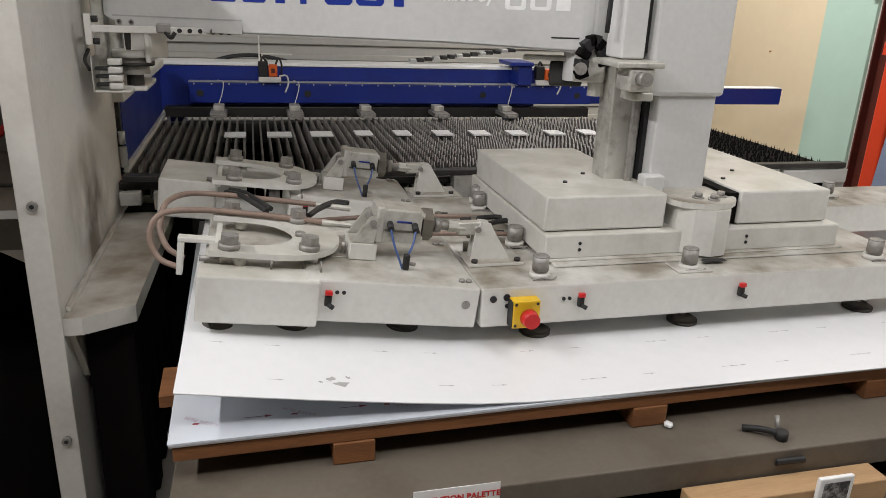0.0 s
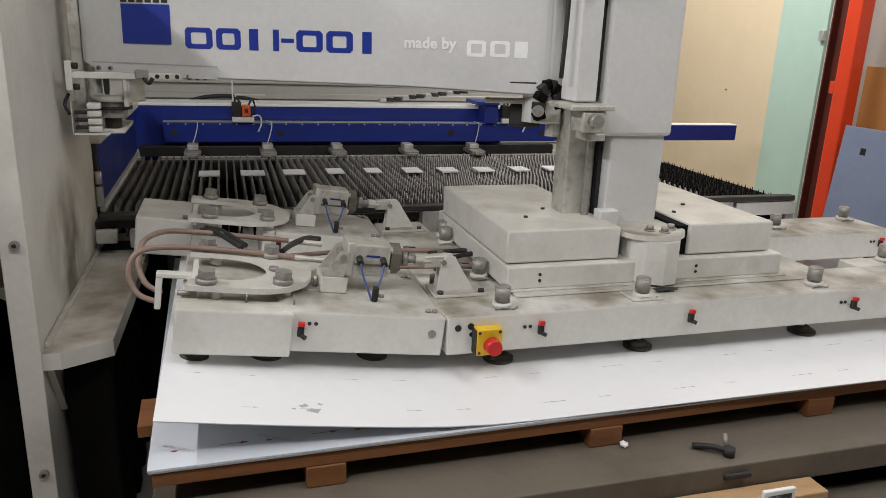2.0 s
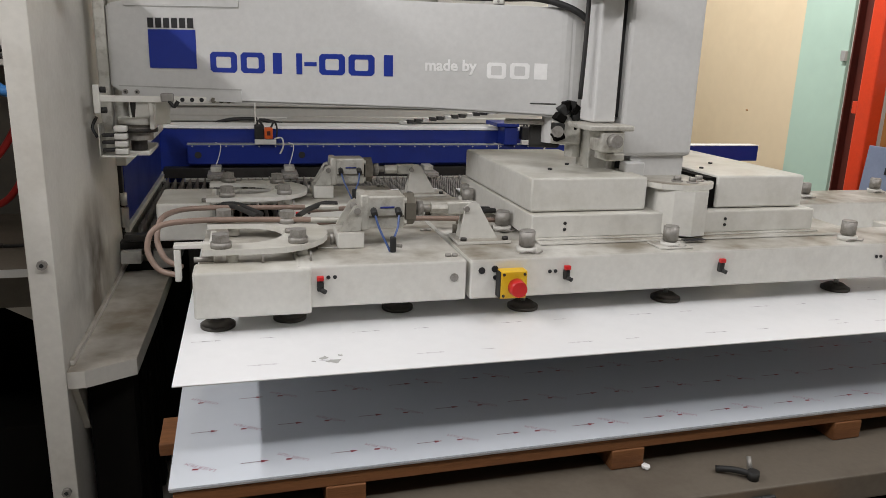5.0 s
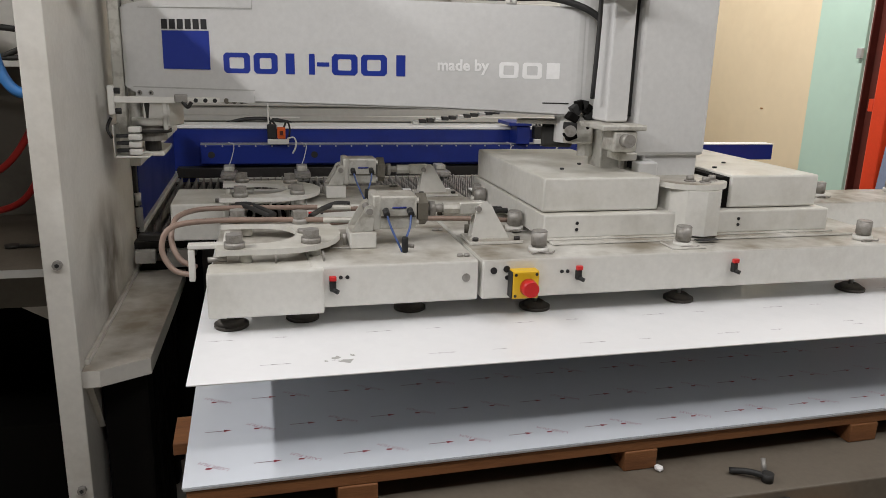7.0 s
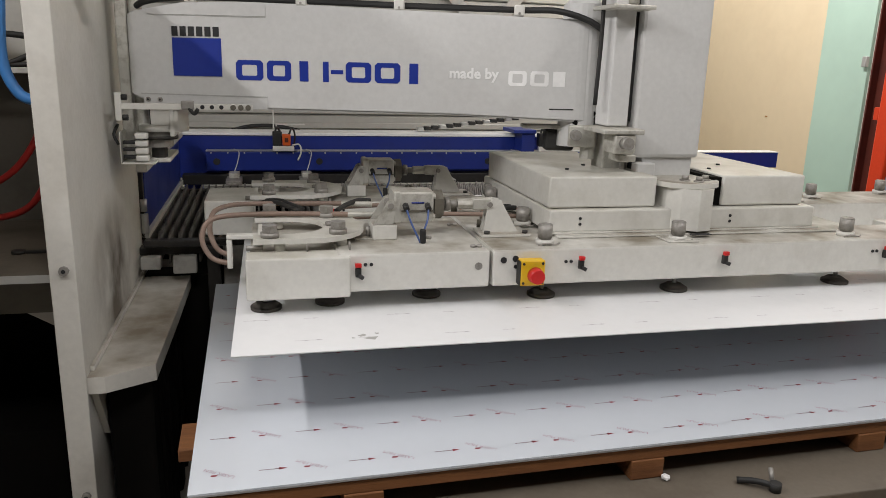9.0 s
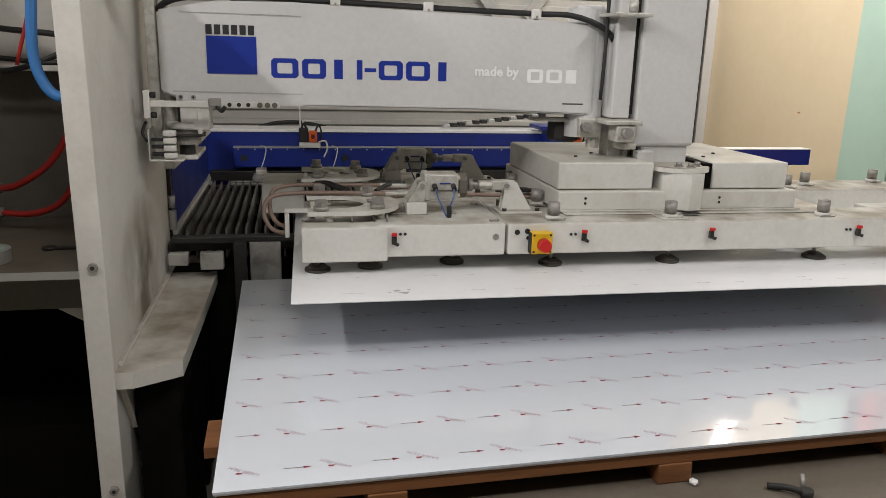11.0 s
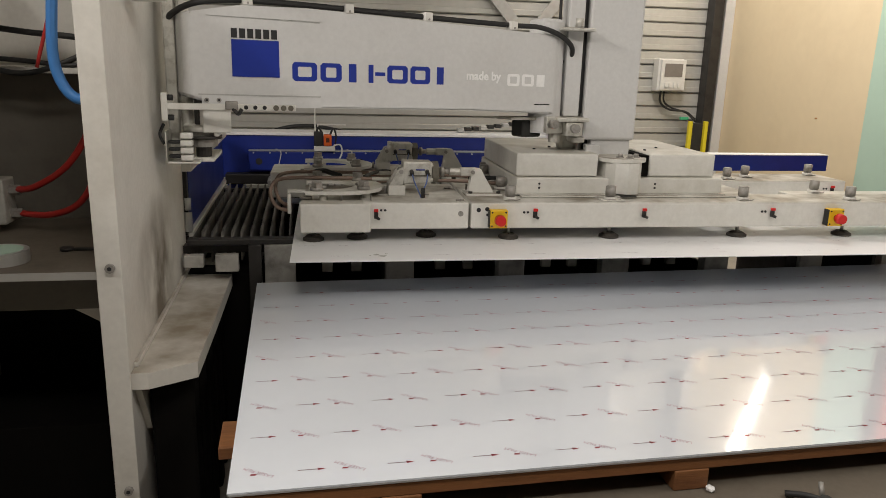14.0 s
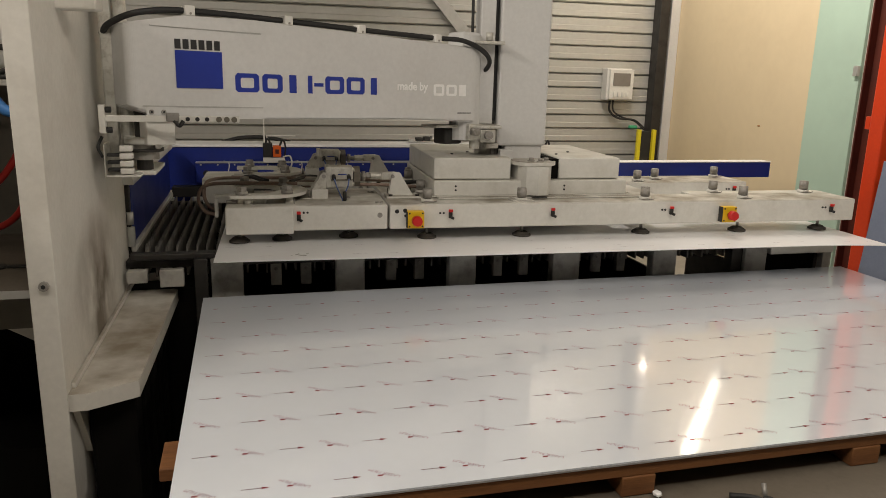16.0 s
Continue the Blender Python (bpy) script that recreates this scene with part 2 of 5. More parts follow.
def prism(bm, outline, lo, hi, axis="z"):
    """An outline pushed out along one axis. For z the outline is x, y; for y it is x, z; for x it is y, z."""
    put = {"z": lambda p, h: (p[0], p[1], h), "y": lambda p, h: (p[0], h, p[1]), "x": lambda p, h: (h, p[0], p[1])}[axis]
    a, b = [bm.verts.new(put(p, lo)) for p in outline], [bm.verts.new(put(p, hi)) for p in outline]
    bm.faces.new(a), bm.faces.new(b[::-1])
    for i in range(len(a)):
        j = (i + 1) % len(a)
        bm.faces.new((a[i], b[i], b[j], a[j]))
    return bm


def tube(bm, points, r, seg=8, steps=6):
    """A hose through points, smoothed."""
    p = [Vector(q) for q in points]
    p = [2 * p[0] - p[1]] + p + [2 * p[-1] - p[-2]]
    line = []
    for i in range(1, len(p) - 2):
        for s in range(steps):
            t = s / steps
            a, b, c, d = p[i - 1:i + 3]
            line.append(0.5 * (2 * b + (c - a) * t + (2 * a - 5 * b + 4 * c - d) * t * t + (3 * b - a - 3 * c + d) * t ** 3))
    line.append(p[-2])
    rings, side = [], None
    for i, q in enumerate(line):
        ahead = (line[min(i + 1, len(line) - 1)] - line[max(i - 1, 0)]).normalized()
        if side is None:
            side = ahead.orthogonal().normalized()
        side = (side - ahead * side.dot(ahead)).normalized()
        up = ahead.cross(side)
        rings.append([bm.verts.new(q + r * (math.cos(2 * math.pi * k / seg) * side + math.sin(2 * math.pi * k / seg) * up)) for k in range(seg)])
    for a, b in zip(rings, rings[1:]):
        for k in range(seg):
            bm.faces.new((a[k], a[(k + 1) % seg], b[(k + 1) % seg], b[k]))
    bm.faces.new(rings[0][::-1]), bm.faces.new(rings[-1])
    return bm


def B():
    return bmesh.new()


def mesh_of(name, bm, material):
    bmesh.ops.recalc_face_normals(bm, faces=bm.faces)
    me = bpy.data.meshes.new(name)
    for f in bm.faces:
        f.smooth = len(f.verts) == 4 and f.calc_area() < 0.0004
    bm.to_mesh(me)
    bm.free()
    me.materials.append(material)
    return me


def thing(name, at, label, category, group="", kind=""):
    """An Empty at the base of a thing."""
    ob = new(name)
    ob.empty_display_size = 0.05
    ob.location = at
    ORIGIN[ob] = Vector(at)
    return tagged(ob, label, category, group, kind)


def part(name, bm, material, parent, label="", pivot=None):
    """One mesh under a thing or a part; the bmesh is in world places as at rest. pivot: the point it turns about."""
    base = ORIGIN[parent]
    own = Vector(pivot) if pivot is not None else base
    bmesh.ops.translate(bm, verts=bm.verts, vec=-own)
    ob = new(name, mesh_of(name, bm, material))
    ob.parent = parent
    ob.location = own - base
    ORIGIN[ob] = own
    return tagged(ob, label)


def solid(name, bm, material, label, category="", kind="structure", at=(0, 0, 0)):
    """One mesh at top level."""
    bmesh.ops.translate(bm, verts=bm.verts, vec=-Vector(at))
    ob = new(name, mesh_of(name, bm, material))
    ob.location = at
    ORIGIN[ob] = Vector(at)
    return tagged(ob, label, category, "", kind)


def share(ob, parent, where, turn=0):
    """Another part on the same mesh, moved by where, turned about z."""
    c = new(ob.name.split(".")[0], ob.data)
    c.parent = parent
    c.matrix_basis = Matrix.Translation(Vector(where)) @ Matrix.Rotation(radians(turn), 4, "Z")
    if "label" in ob:
        c["label"] = ob["label"]
    return c


def words(text, size, m, thick=0.0004, bold=0.02):
    """Lettering in the built-in font as a bmesh, laid by the matrix m."""
    cu = bpy.data.curves.new("lettering", "FONT")
    cu.body, cu.size, cu.resolution_u, cu.extrude = text, size, 2, thick
    cu.align_x, cu.offset = "CENTER", size * bold
    ob = bpy.data.objects.new("lettering", cu)
    me = bpy.data.meshes.new_from_object(ob)
    bm = bmesh.new()
    bm.from_mesh(me)
    bmesh.ops.transform(bm, matrix=m, verts=bm.verts)
    bpy.data.objects.remove(ob)
    bpy.data.meshes.remove(me)
    return bm

# ---- the hall ----
BACK, SIDE = 5.4, 4.2
solid("floor", box(B(), -4.2, 4.4, -5.2, 5.6, FLOOR - 0.1, FLOOR), CONCRETE, "worn light concrete hall floor", "floor")
solid("ceiling", box(B(), -4.2, 4.4, -5.2, 5.6, 3.42, 3.52), CEIL, "plain light ceiling", "ceiling")
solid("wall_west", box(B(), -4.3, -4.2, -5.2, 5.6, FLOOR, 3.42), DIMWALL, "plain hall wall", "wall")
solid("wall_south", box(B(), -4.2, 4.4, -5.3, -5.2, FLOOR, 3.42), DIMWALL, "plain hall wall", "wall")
solid("wall_north", box(B(), -4.2, 4.2, BACK + 0.03, BACK + 0.13, FLOOR, 3.42), GREYWALL, "hall wall behind the metal cladding", "wall")
cladding = thing("cladding", (0, BACK, FLOOR), "horizontal ribbed galvanised steel wall cladding", "wall cladding", kind="structure")
RIB = 0.13
rib = None
for i in range(32):
    z = FLOOR + i * RIB
    if rib is None:
        bm = prism(B(), [(BACK + 0.03, z), (BACK + 0.03, z + RIB), (BACK, z + RIB - 0.002), (BACK - 0.012, z + RIB - 0.012), (BACK - 0.014, z + 0.062), (BACK - 0.020, z + 0.055), (BACK - 0.022, z + 0.014), (BACK, z + 0.004)], -4.2, 4.12, "x")
        rib = part("panel", bm, CLAD, cladding)
    else:
        share(rib, cladding, (0, 0, i * RIB))

wall_e = solid("wall_east", box(B(), SIDE, SIDE + 0.15, 3.42, 5.4, FLOOR, 3.42), YELLOWWALL, "pale yellow painted partition wall", "wall")
solid("wall_east_teal", box(B(), SIDE - 0.003, SIDE + 0.15, 2.95, 3.42, FLOOR, 3.42, 0.004), TEALWALL, "pale green painted wall stripe beside the yellow", "wall")
solid("wall_east_near", box(B(), SIDE + 0.02, SIDE + 0.15, -5.2, 2.95, FLOOR, 3.42), GREYWALL, "plain cream wall beyond the red post", "wall")
solid("wall_board", box(B(), SIDE - 0.002, SIDE + 0.018, 1.2, 2.55, FLOOR + 0.3, 0.78, 0.004), OCHRE, "ochre brown board on the wall", "panel", kind="")
solid("trim", box(B(), SIDE - 0.10, SIDE - 0.002, BACK - 0.10, BACK - 0.03, FLOOR, 3.42, 0.006), COLUMN, "grey corner flashing", "trim")
bm = box(B(), SIDE - 0.25, SIDE - 0.15, BACK - 0.16, BACK - 0.03, FLOOR, 3.42, 0.006)
solid("steel_upright", bm, DARKSTEEL, "dark steel corner upright against the cladding", "post", kind="structure")
nick = box(B(), SIDE - 0.004, SIDE + 0.001, 3.93, 3.955, 0.52, 0.53)
part("scratch", nick, OCHRE, wall_e, "small dark scratch in the paint")
# cut corner at the teal wall's edge: a small metal catch
catch = thing("wall_catch", (SIDE - 0.03, 2.95, 0.9), "small grey metal catch on the green wall edge", "catch")
part("plate", box(B(), SIDE - 0.03, SIDE - 0.004, 2.945, 2.985, 0.93, 1.0, 0.004), ZINC, catch)


def h_post(name, x, y, w, d, material, label):
    p = thing(name, (x, y, FLOOR), label, "post")
    for a, b in ((-d / 2, -d / 2 + 0.012), (d / 2 - 0.012, d / 2)):
        part("flange", box(B(), x - w / 2, x + w / 2, y + a, y + b, FLOOR, 3.42, 0.002), material, p)
    part("web", box(B(), x - 0.006, x + 0.006, y - d / 2 + 0.012, y + d / 2 - 0.012, FLOOR, 3.42), material, p)
    return p


h_post("oxide_post", 4.12, 2.70, 0.12, 0.14, RUST, "dark red oxide steel building post")
pole = thing("red_post", (4.0, 2.49, FLOOR), "bright red painted steel post with a stop plate", "post")
part("tube", box(B(), 3.955, 4.055, 2.43, 2.545, FLOOR, 3.42, 0.012), RED, pole)
part("stop", box(B(), 3.96, 4.02, 2.546, 2.585, 0.60, 0.68, 0.004), RED, pole)
board = thing("leaning_board", (3.95, 2.0, FLOOR), "blue grey metal board leaning on the wall", "board")
lean = Matrix.Translation((3.80, 2.33, FLOOR)) @ Matrix.Rotation(radians(5), 4, "Y")
part("sheet", box(B(), -0.006, 0.006, -1.0, 0.0, 0, 1.21, 0.003, lean), BLUESHEET, board)
part("label", box(B(), -0.0085, -0.0065, -0.2, -0.16, 1.05, 1.09, 0, lean), INK, board, "small dark sticker")

# bracing in front of the cladding
for x0, z0, x1, z1, n in ((0.2, 3.3, 2.05, 1.25, "brace"), (4.0, 3.35, 2.3, 1.25, "brace")):
    b = thing(n, (x0, BACK - 0.06, z0), "grey steel diagonal wall brace", "brace", "wall braces")
    d = (Vector((x1, 0, z1)) - Vector((x0, 0, z0)))
    s = Vector((-d.z, 0, d.x)).normalized() * 0.05
    q = [Vector((x0, 0, z0)) + s, Vector((x1, 0, z1)) + s, Vector((x1, 0, z1)) - s, Vector((x0, 0, z0)) - s]
    part("flat_bar", prism(B(), [(p.x, p.z) for p in q], BACK - 0.07, BACK - 0.05, "y"), ZINC, b)

# meter box with cable, and yellow guard posts
MX, MZ = -0.035, -0.03
meter = thing("meter_box", (3.62, BACK - 0.03, 0.76), "white plastic meter box with a smoked window on the cladding", "meter box")
bx = part("housing", box(B(), 3.49, 3.75, BACK - 0.14, BACK - 0.028, 0.70, 1.0, 0.008), PLASTIC, meter)
part("lid", box(B(), 3.51, 3.76, BACK - 0.165, BACK - 0.141, 0.71, 0.99, 0.006), PLASTIC, meter)
part("window", box(B(), 3.545, 3.725, BACK - 0.169, BACK - 0.166, 0.835, 0.955, 0.001), DISPLAY, meter, "smoked window")
sw = part("switch", box(B(), 3.55, 3.578, BACK - 0.18, BACK - 0.166, 0.735, 0.78, 0.003), PLASTIC, meter)
for i in range(1, 4):
    share(sw, meter, (0.045 * i, 0, 0))
meter.location += Vector((MX, 0, MZ))
cab = thing("meter_cable", (3.6, BACK - 0.06, 0.5), "black cable from the meter box to the upright", "cable")
part("cable", tube(B(), [(3.57, BACK - 0.08, 0.71), (3.57, BACK - 0.08, 0.6), (3.66, BACK - 0.09, 0.53), (3.83, BACK - 0.1, 0.51), (3.93, BACK - 0.12, 0.44)], 0.011), BLACK, cab)
part("cable", tube(B(), [(3.60, BACK - 0.08, 0.71), (3.61, BACK - 0.08, 0.6), (3.70, BACK - 0.09, 0.54), (3.84, BACK - 0.1, 0.50), (3.93, BACK - 0.13, 0.42)], 0.009), BLACK, cab)
part("gland", box(B(), 3.78, 3.86, BACK - 0.13, BACK - 0.09, 0.43, 0.46, 0.006), GREEN, cab, "green cable gland")
cab.location += Vector((MX, 0, MZ))
guard = None
for x in (3.78, 3.94):
    if guard is None:
        guard = thing("guard_post", (x, BACK - 0.25, FLOOR), "yellow painted guard post before the upright", "guard post", "yellow guard posts")
        part("post", box(B(), x - 0.018, x + 0.018, BACK - 0.27, BACK - 0.23, FLOOR, 0.40, 0.004), SAFETY, guard)
        part("foot", box(B(), x - 0.05, x + 0.05, BACK - 0.30, BACK - 0.20, FLOOR, FLOOR + 0.01), SAFETY, guard)
    else:
        copy_thing(guard, Matrix.Translation((x, BACK - 0.25, FLOOR)))
dk = thing("switch_cabinet", (3.86, BACK - 0.2, FLOOR), "black narrow cabinet between the yellow posts", "cabinet")
part("body", box(B(), 3.81, 3.91, BACK - 0.24, BACK - 0.16, FLOOR, 0.38, 0.004), BLACK, dk)

# lamps that the sheet mirrors: an upright tube on the partition, a bulb in the corner
wl = thing("wall_light", (SIDE - 0.03, 4.15, 1.7), "bright slanting tube lamp on the partition wall", "lamp")
part("housing", prism(B(), [(3.93, 1.70), (4.09, 1.66), (4.42, 2.66), (4.22, 2.70)], SIDE - 0.05, SIDE - 0.006, "x"), PLASTIC, wl)
part("tube", rod(B(), (SIDE - 0.08, 4.01, 1.74), (SIDE - 0.08, 4.31, 2.62), 0.016, 16, 0.065), TUBE, wl, "glowing tube")
bl = thing("bulkhead_light", (4.09, BACK - 0.17, 2.07), "small round lamp on the corner upright", "lamp")
part("bracket", box(B(), 4.0, 4.12, BACK - 0.168, BACK - 0.161, 2.0, 2.14, 0.002), PLASTIC, bl)
part("base", rod(B(), (4.09, BACK - 0.168, 2.07), (4.09, BACK - 0.185, 2.07), 0.05, 16), PLASTIC, bl)
part("bulb", rod(B(), (4.09, BACK - 0.185, 2.07), (4.09, BACK - 0.22, 2.07), 0.020, 16, 0.014), SPOT, bl, "glowing bulb")
# housings for all area lights, the added fill included
for lx, ly, lz, ax, ay, watts, tilt in LAMPS:
    f = thing("assumed_batten", (lx, ly, lz + 0.02), "white batten housing over an unseen area light under the ceiling", "lamp", "ceiling battens")
    part("housing", box(B(), -ax / 2 - 0.02, ax / 2 + 0.02, -ay / 2 - 0.02, ay / 2 + 0.02, 0.012, 0.08, 0.006, pose(lx, ly, lz, 58 if ax > ay else 0, tilt, 0)), PLASTIC, f)
    for s in (-0.4, 0.4):
        qx, qy = lx + s * (ax if ax > ay else 0), ly + s * (ay if ay > ax else 0)
        part("hanger", rod(B(), (qx, qy, lz + 0.05), (qx, qy, 3.42), 0.006, 6), STEEL, f)

# ---- the laser table: slats, frame, blue gantry ----
bed = thing("slat_table", (1.3, 2.4, FLOOR), "laser cutting table with burnt serrated steel slats", "cutting table")
Y0, Y1 = 1.74, 3.02
part("front_rail", box(B(), -0.33, 2.95, 1.66, 1.72, 0.085, 0.115, 0.004), DARKSTEEL, bed)
part("back_rail", box(B(), -0.33, 2.95, 3.04, 3.10, 0.0, 0.115, 0.004), DARKSTEEL, bed)
part("side_rail", box(B(), -0.36, -0.335, 1.66, 3.1, 0.0, 0.12, 0.004), ZINC, bed)
part("side_rail", box(B(), 2.955, 2.99, 1.66, 3.1, 0.0, 0.10, 0.004), ZINC, bed)
# tray and cross bars are near black to give the shaded gaps between slats
part("tray", box(B(), -0.33, 2.0, 1.72, 3.04, -0.12, -0.10), VOID, bed, "dark tray for the shade between the slats")
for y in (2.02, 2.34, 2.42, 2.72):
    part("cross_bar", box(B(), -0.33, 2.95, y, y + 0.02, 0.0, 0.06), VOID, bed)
teeth = [(Y0, 0.03), (Y1, 0.03)]
n_teeth = 26
step = (Y1 - Y0) / n_teeth
for k in range(n_teeth, 0, -1):
    teeth += [(Y0 + k * step, 0.118), (Y0 + (k - 0.5) * step, 0.155)]
teeth.append((Y0, 0.118))
slat = part("slat", prism(B(), teeth, -0.306, -0.298, "x"), SLAT, bed)
for i in range(1, 70):
    share(slat, bed, (i * 0.0402, random.uniform(-0.012, 0.012), random.uniform(-0.006, 0.004)))
for i in range(10):   # bright scrap plates between the slats
    x = 0.05 + i * 0.21 + random.uniform(-0.012, 0.012)
    y = 2.40 + random.uniform(-0.015, 0.015)
    part("support_plate", box(B(), x, x + random.uniform(0.08, 0.12), y - 0.02, y + 0.11, 0.153, 0.160), WHITE, bed)
spikes = thing("spike_table", (2.95, 2.0, FLOOR), "rows of black support spikes at the table's end", "cutting table")
bm = B()
for i in range(22):
    for j in range(16):
        x, y = 2.52 + i * 0.020 + random.uniform(-0.004, 0.004), 1.70 + j * 0.07 + random.uniform(-0.01, 0.01)
        bmesh.ops.create_cone(bm, cap_ends=False, segments=4, radius1=0.008, radius2=0.001, depth=0.028, matrix=Matrix.Translation((x, y, 0.124)) @ Matrix.Rotation(random.uniform(-0.2, 0.2), 4, "X"))
tagged(part("spike", bm, VOID, spikes), kind="stuff")
part("plate", box(B(), 2.48, 2.98, 1.66, 2.85, 0.085, 0.112, 0.003), VOID, spikes)
part("edge", box(B(), 2.6, 2.96, 1.60, 1.63, 0.06, 0.125, 0.003), ZINC, spikes)
part("leg", box(B(), 2.92, 2.97, 1.69, 1.70, FLOOR, 0.12, 0.003), DARKSTEEL, spikes)
part("leg", box(B(), 2.92, 2.97, 2.75, 2.81, FLOOR, 0.12, 0.003), DARKSTEEL, spikes)

frame_ = thing("table_base", (1.2, 1.62, FLOOR), "scuffed grey steel base below the cutting table", "table base")
for a, b in ((0.0, 0.125), (0.50, 0.62), (0.99, 1.11), (1.47, 1.60), (1.97, 2.09), (2.46, 2.58)):
    part("upright", box(B(), a, b, 1.60, 1.66, FLOOR, 0.13, 0.004), FRAME, frame_)
    part("cheek", box(B(), a + 0.01, a + 0.03, 1.66, 2.1, FLOOR, 0.0, 0.003), DARKSTEEL, frame_)
part("top_beam", box(B(), -0.3, 2.95, 1.605, 1.655, 0.131, 0.155, 0.004), DARKSTEEL, frame_)
# black sheet put in for the shade under the table
part("back_panel", box(B(), -0.3, 2.06, 2.1, 2.13, FLOOR, 0.02), VOID, frame_, "black panel for the shade under the table")
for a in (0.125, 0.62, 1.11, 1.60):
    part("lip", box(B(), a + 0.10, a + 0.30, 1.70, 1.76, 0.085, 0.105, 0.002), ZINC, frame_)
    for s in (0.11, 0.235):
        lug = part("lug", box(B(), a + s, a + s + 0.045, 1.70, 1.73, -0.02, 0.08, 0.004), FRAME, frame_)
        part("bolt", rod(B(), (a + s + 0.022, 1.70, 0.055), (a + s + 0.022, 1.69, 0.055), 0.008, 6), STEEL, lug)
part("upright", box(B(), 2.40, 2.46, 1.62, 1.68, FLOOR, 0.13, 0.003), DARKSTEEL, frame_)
# another black sheet, in place of shade at the table's end
part("panel", box(B(), 2.58, 2.92, 1.68, 1.70, FLOOR, 0.1), VOID, frame_, "black panel for the shade under the table")
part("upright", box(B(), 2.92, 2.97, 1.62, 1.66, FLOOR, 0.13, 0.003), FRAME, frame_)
dark = thing("control_box", (-0.1, 1.62, FLOOR), "brackets, post and cover under the table's corner, partly in shade colour", "control box")
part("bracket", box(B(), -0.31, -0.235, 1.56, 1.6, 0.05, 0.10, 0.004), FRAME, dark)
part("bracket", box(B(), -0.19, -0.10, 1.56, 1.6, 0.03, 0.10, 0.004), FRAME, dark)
# post and cover are coloured dark in place of the column's shadow
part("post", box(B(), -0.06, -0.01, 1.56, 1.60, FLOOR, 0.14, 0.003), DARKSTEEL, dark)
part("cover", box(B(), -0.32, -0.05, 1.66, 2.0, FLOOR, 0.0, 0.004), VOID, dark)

gantry = thing("blue_gantry", (1.0, 3.2, FLOOR), "blue painted sheet positioning gantry behind the slats", "gantry")
part("rear_beam", box(B(), -0.34, 1.95, 3.22, 3.42, 0.16, 0.415, 0.006), BLUE, gantry)
part("top_strip", box(B(), -0.34, 1.95, 3.21, 3.43, 0.416, 0.434, 0.003), WHITE, gantry, "white cover strip")
rail = part("front_rail", box(B(), -0.16, 2.3, 3.12, 3.2, 0.215, 0.33, 0.005), BLUE, gantry)
part("strip", box(B(), -0.16, 2.3, 3.118, 3.19, 0.331, 0.335), ZINC, rail)
far_rail = part("end_rail", box(B(), 2.3, 3.75, 3.16, 3.26, 0.213, 0.32, 0.005), BLUE, gantry)
part("strip", box(B(), 2.3, 3.75, 3.158, 3.262, 0.321, 0.326), WHITE, far_rail)
for x in (-0.1, 0.5, 1.57, 2.2):
    part("hole", rod(B(), (x, 3.121, 0.27), (x, 3.117, 0.27), 0.02, 16), BLACK, rail)
for i in range(26):
    x = -0.13 + i * 0.095
    part("rivet", rod(B(), (x, 3.122, 0.322), (x, 3.114, 0.322), 0.005, 6), ZINC, rail)
part("stub", box(B(), 1.78, 1.87, 3.08, 3.22, 0.335, 0.45, 0.005), BLUE, gantry)
part("cap", box(B(), 1.72, 1.87, 3.06, 3.3, 0.452, 0.475, 0.004), BLUE, gantry)
part("under_rail", box(B(), -0.3, 2.3, 3.14, 3.24, 0.13, 0.19, 0.004), DARKSTEEL, gantry)
part("foot", box(B(), -0.3, -0.2, 3.25, 3.4, FLOOR, 0.16), BLUE, gantry)
part("foot", box(B(), 1.8, 1.9, 3.25, 3.4, FLOOR, 0.16), BLUE, gantry)
for x in (0.0, 0.42, 0.83, 1.27, 1.70):
    c = thing("sheet_clamp", (x, 3.08, 0.16), "steel pneumatic sheet clamp under the blue rail", "clamp", "sheet clamps")
    part("jaw", box(B(), x - 0.045, x + 0.045, 2.93, 3.115, 0.158, 0.184, 0.004), STEEL, c)
    part("block", box(B(), x - 0.03, x + 0.03, 3.02, 3.118, 0.185, 0.2145, 0.004), ALU, c)
    part("tip", box(B(), x - 0.03, x + 0.03, 2.90, 2.929, 0.160, 0.175, 0.002), STEEL, c)
for x in (0.0, 0.42, 1.72):
    w = thing("sensor_wire", (x, 3.11, 0.2), "thin white sensor wire hanging to the clamp", "wire", "sensor wires")
    part("wire", tube(B(), [(x + 0.0, 3.115, 0.345), (x + 0.03, 3.10, 0.33), (x + 0.02, 3.09, 0.27), (x, 3.07, 0.215)], 0.003, 6, 4), PLASTIC, w)
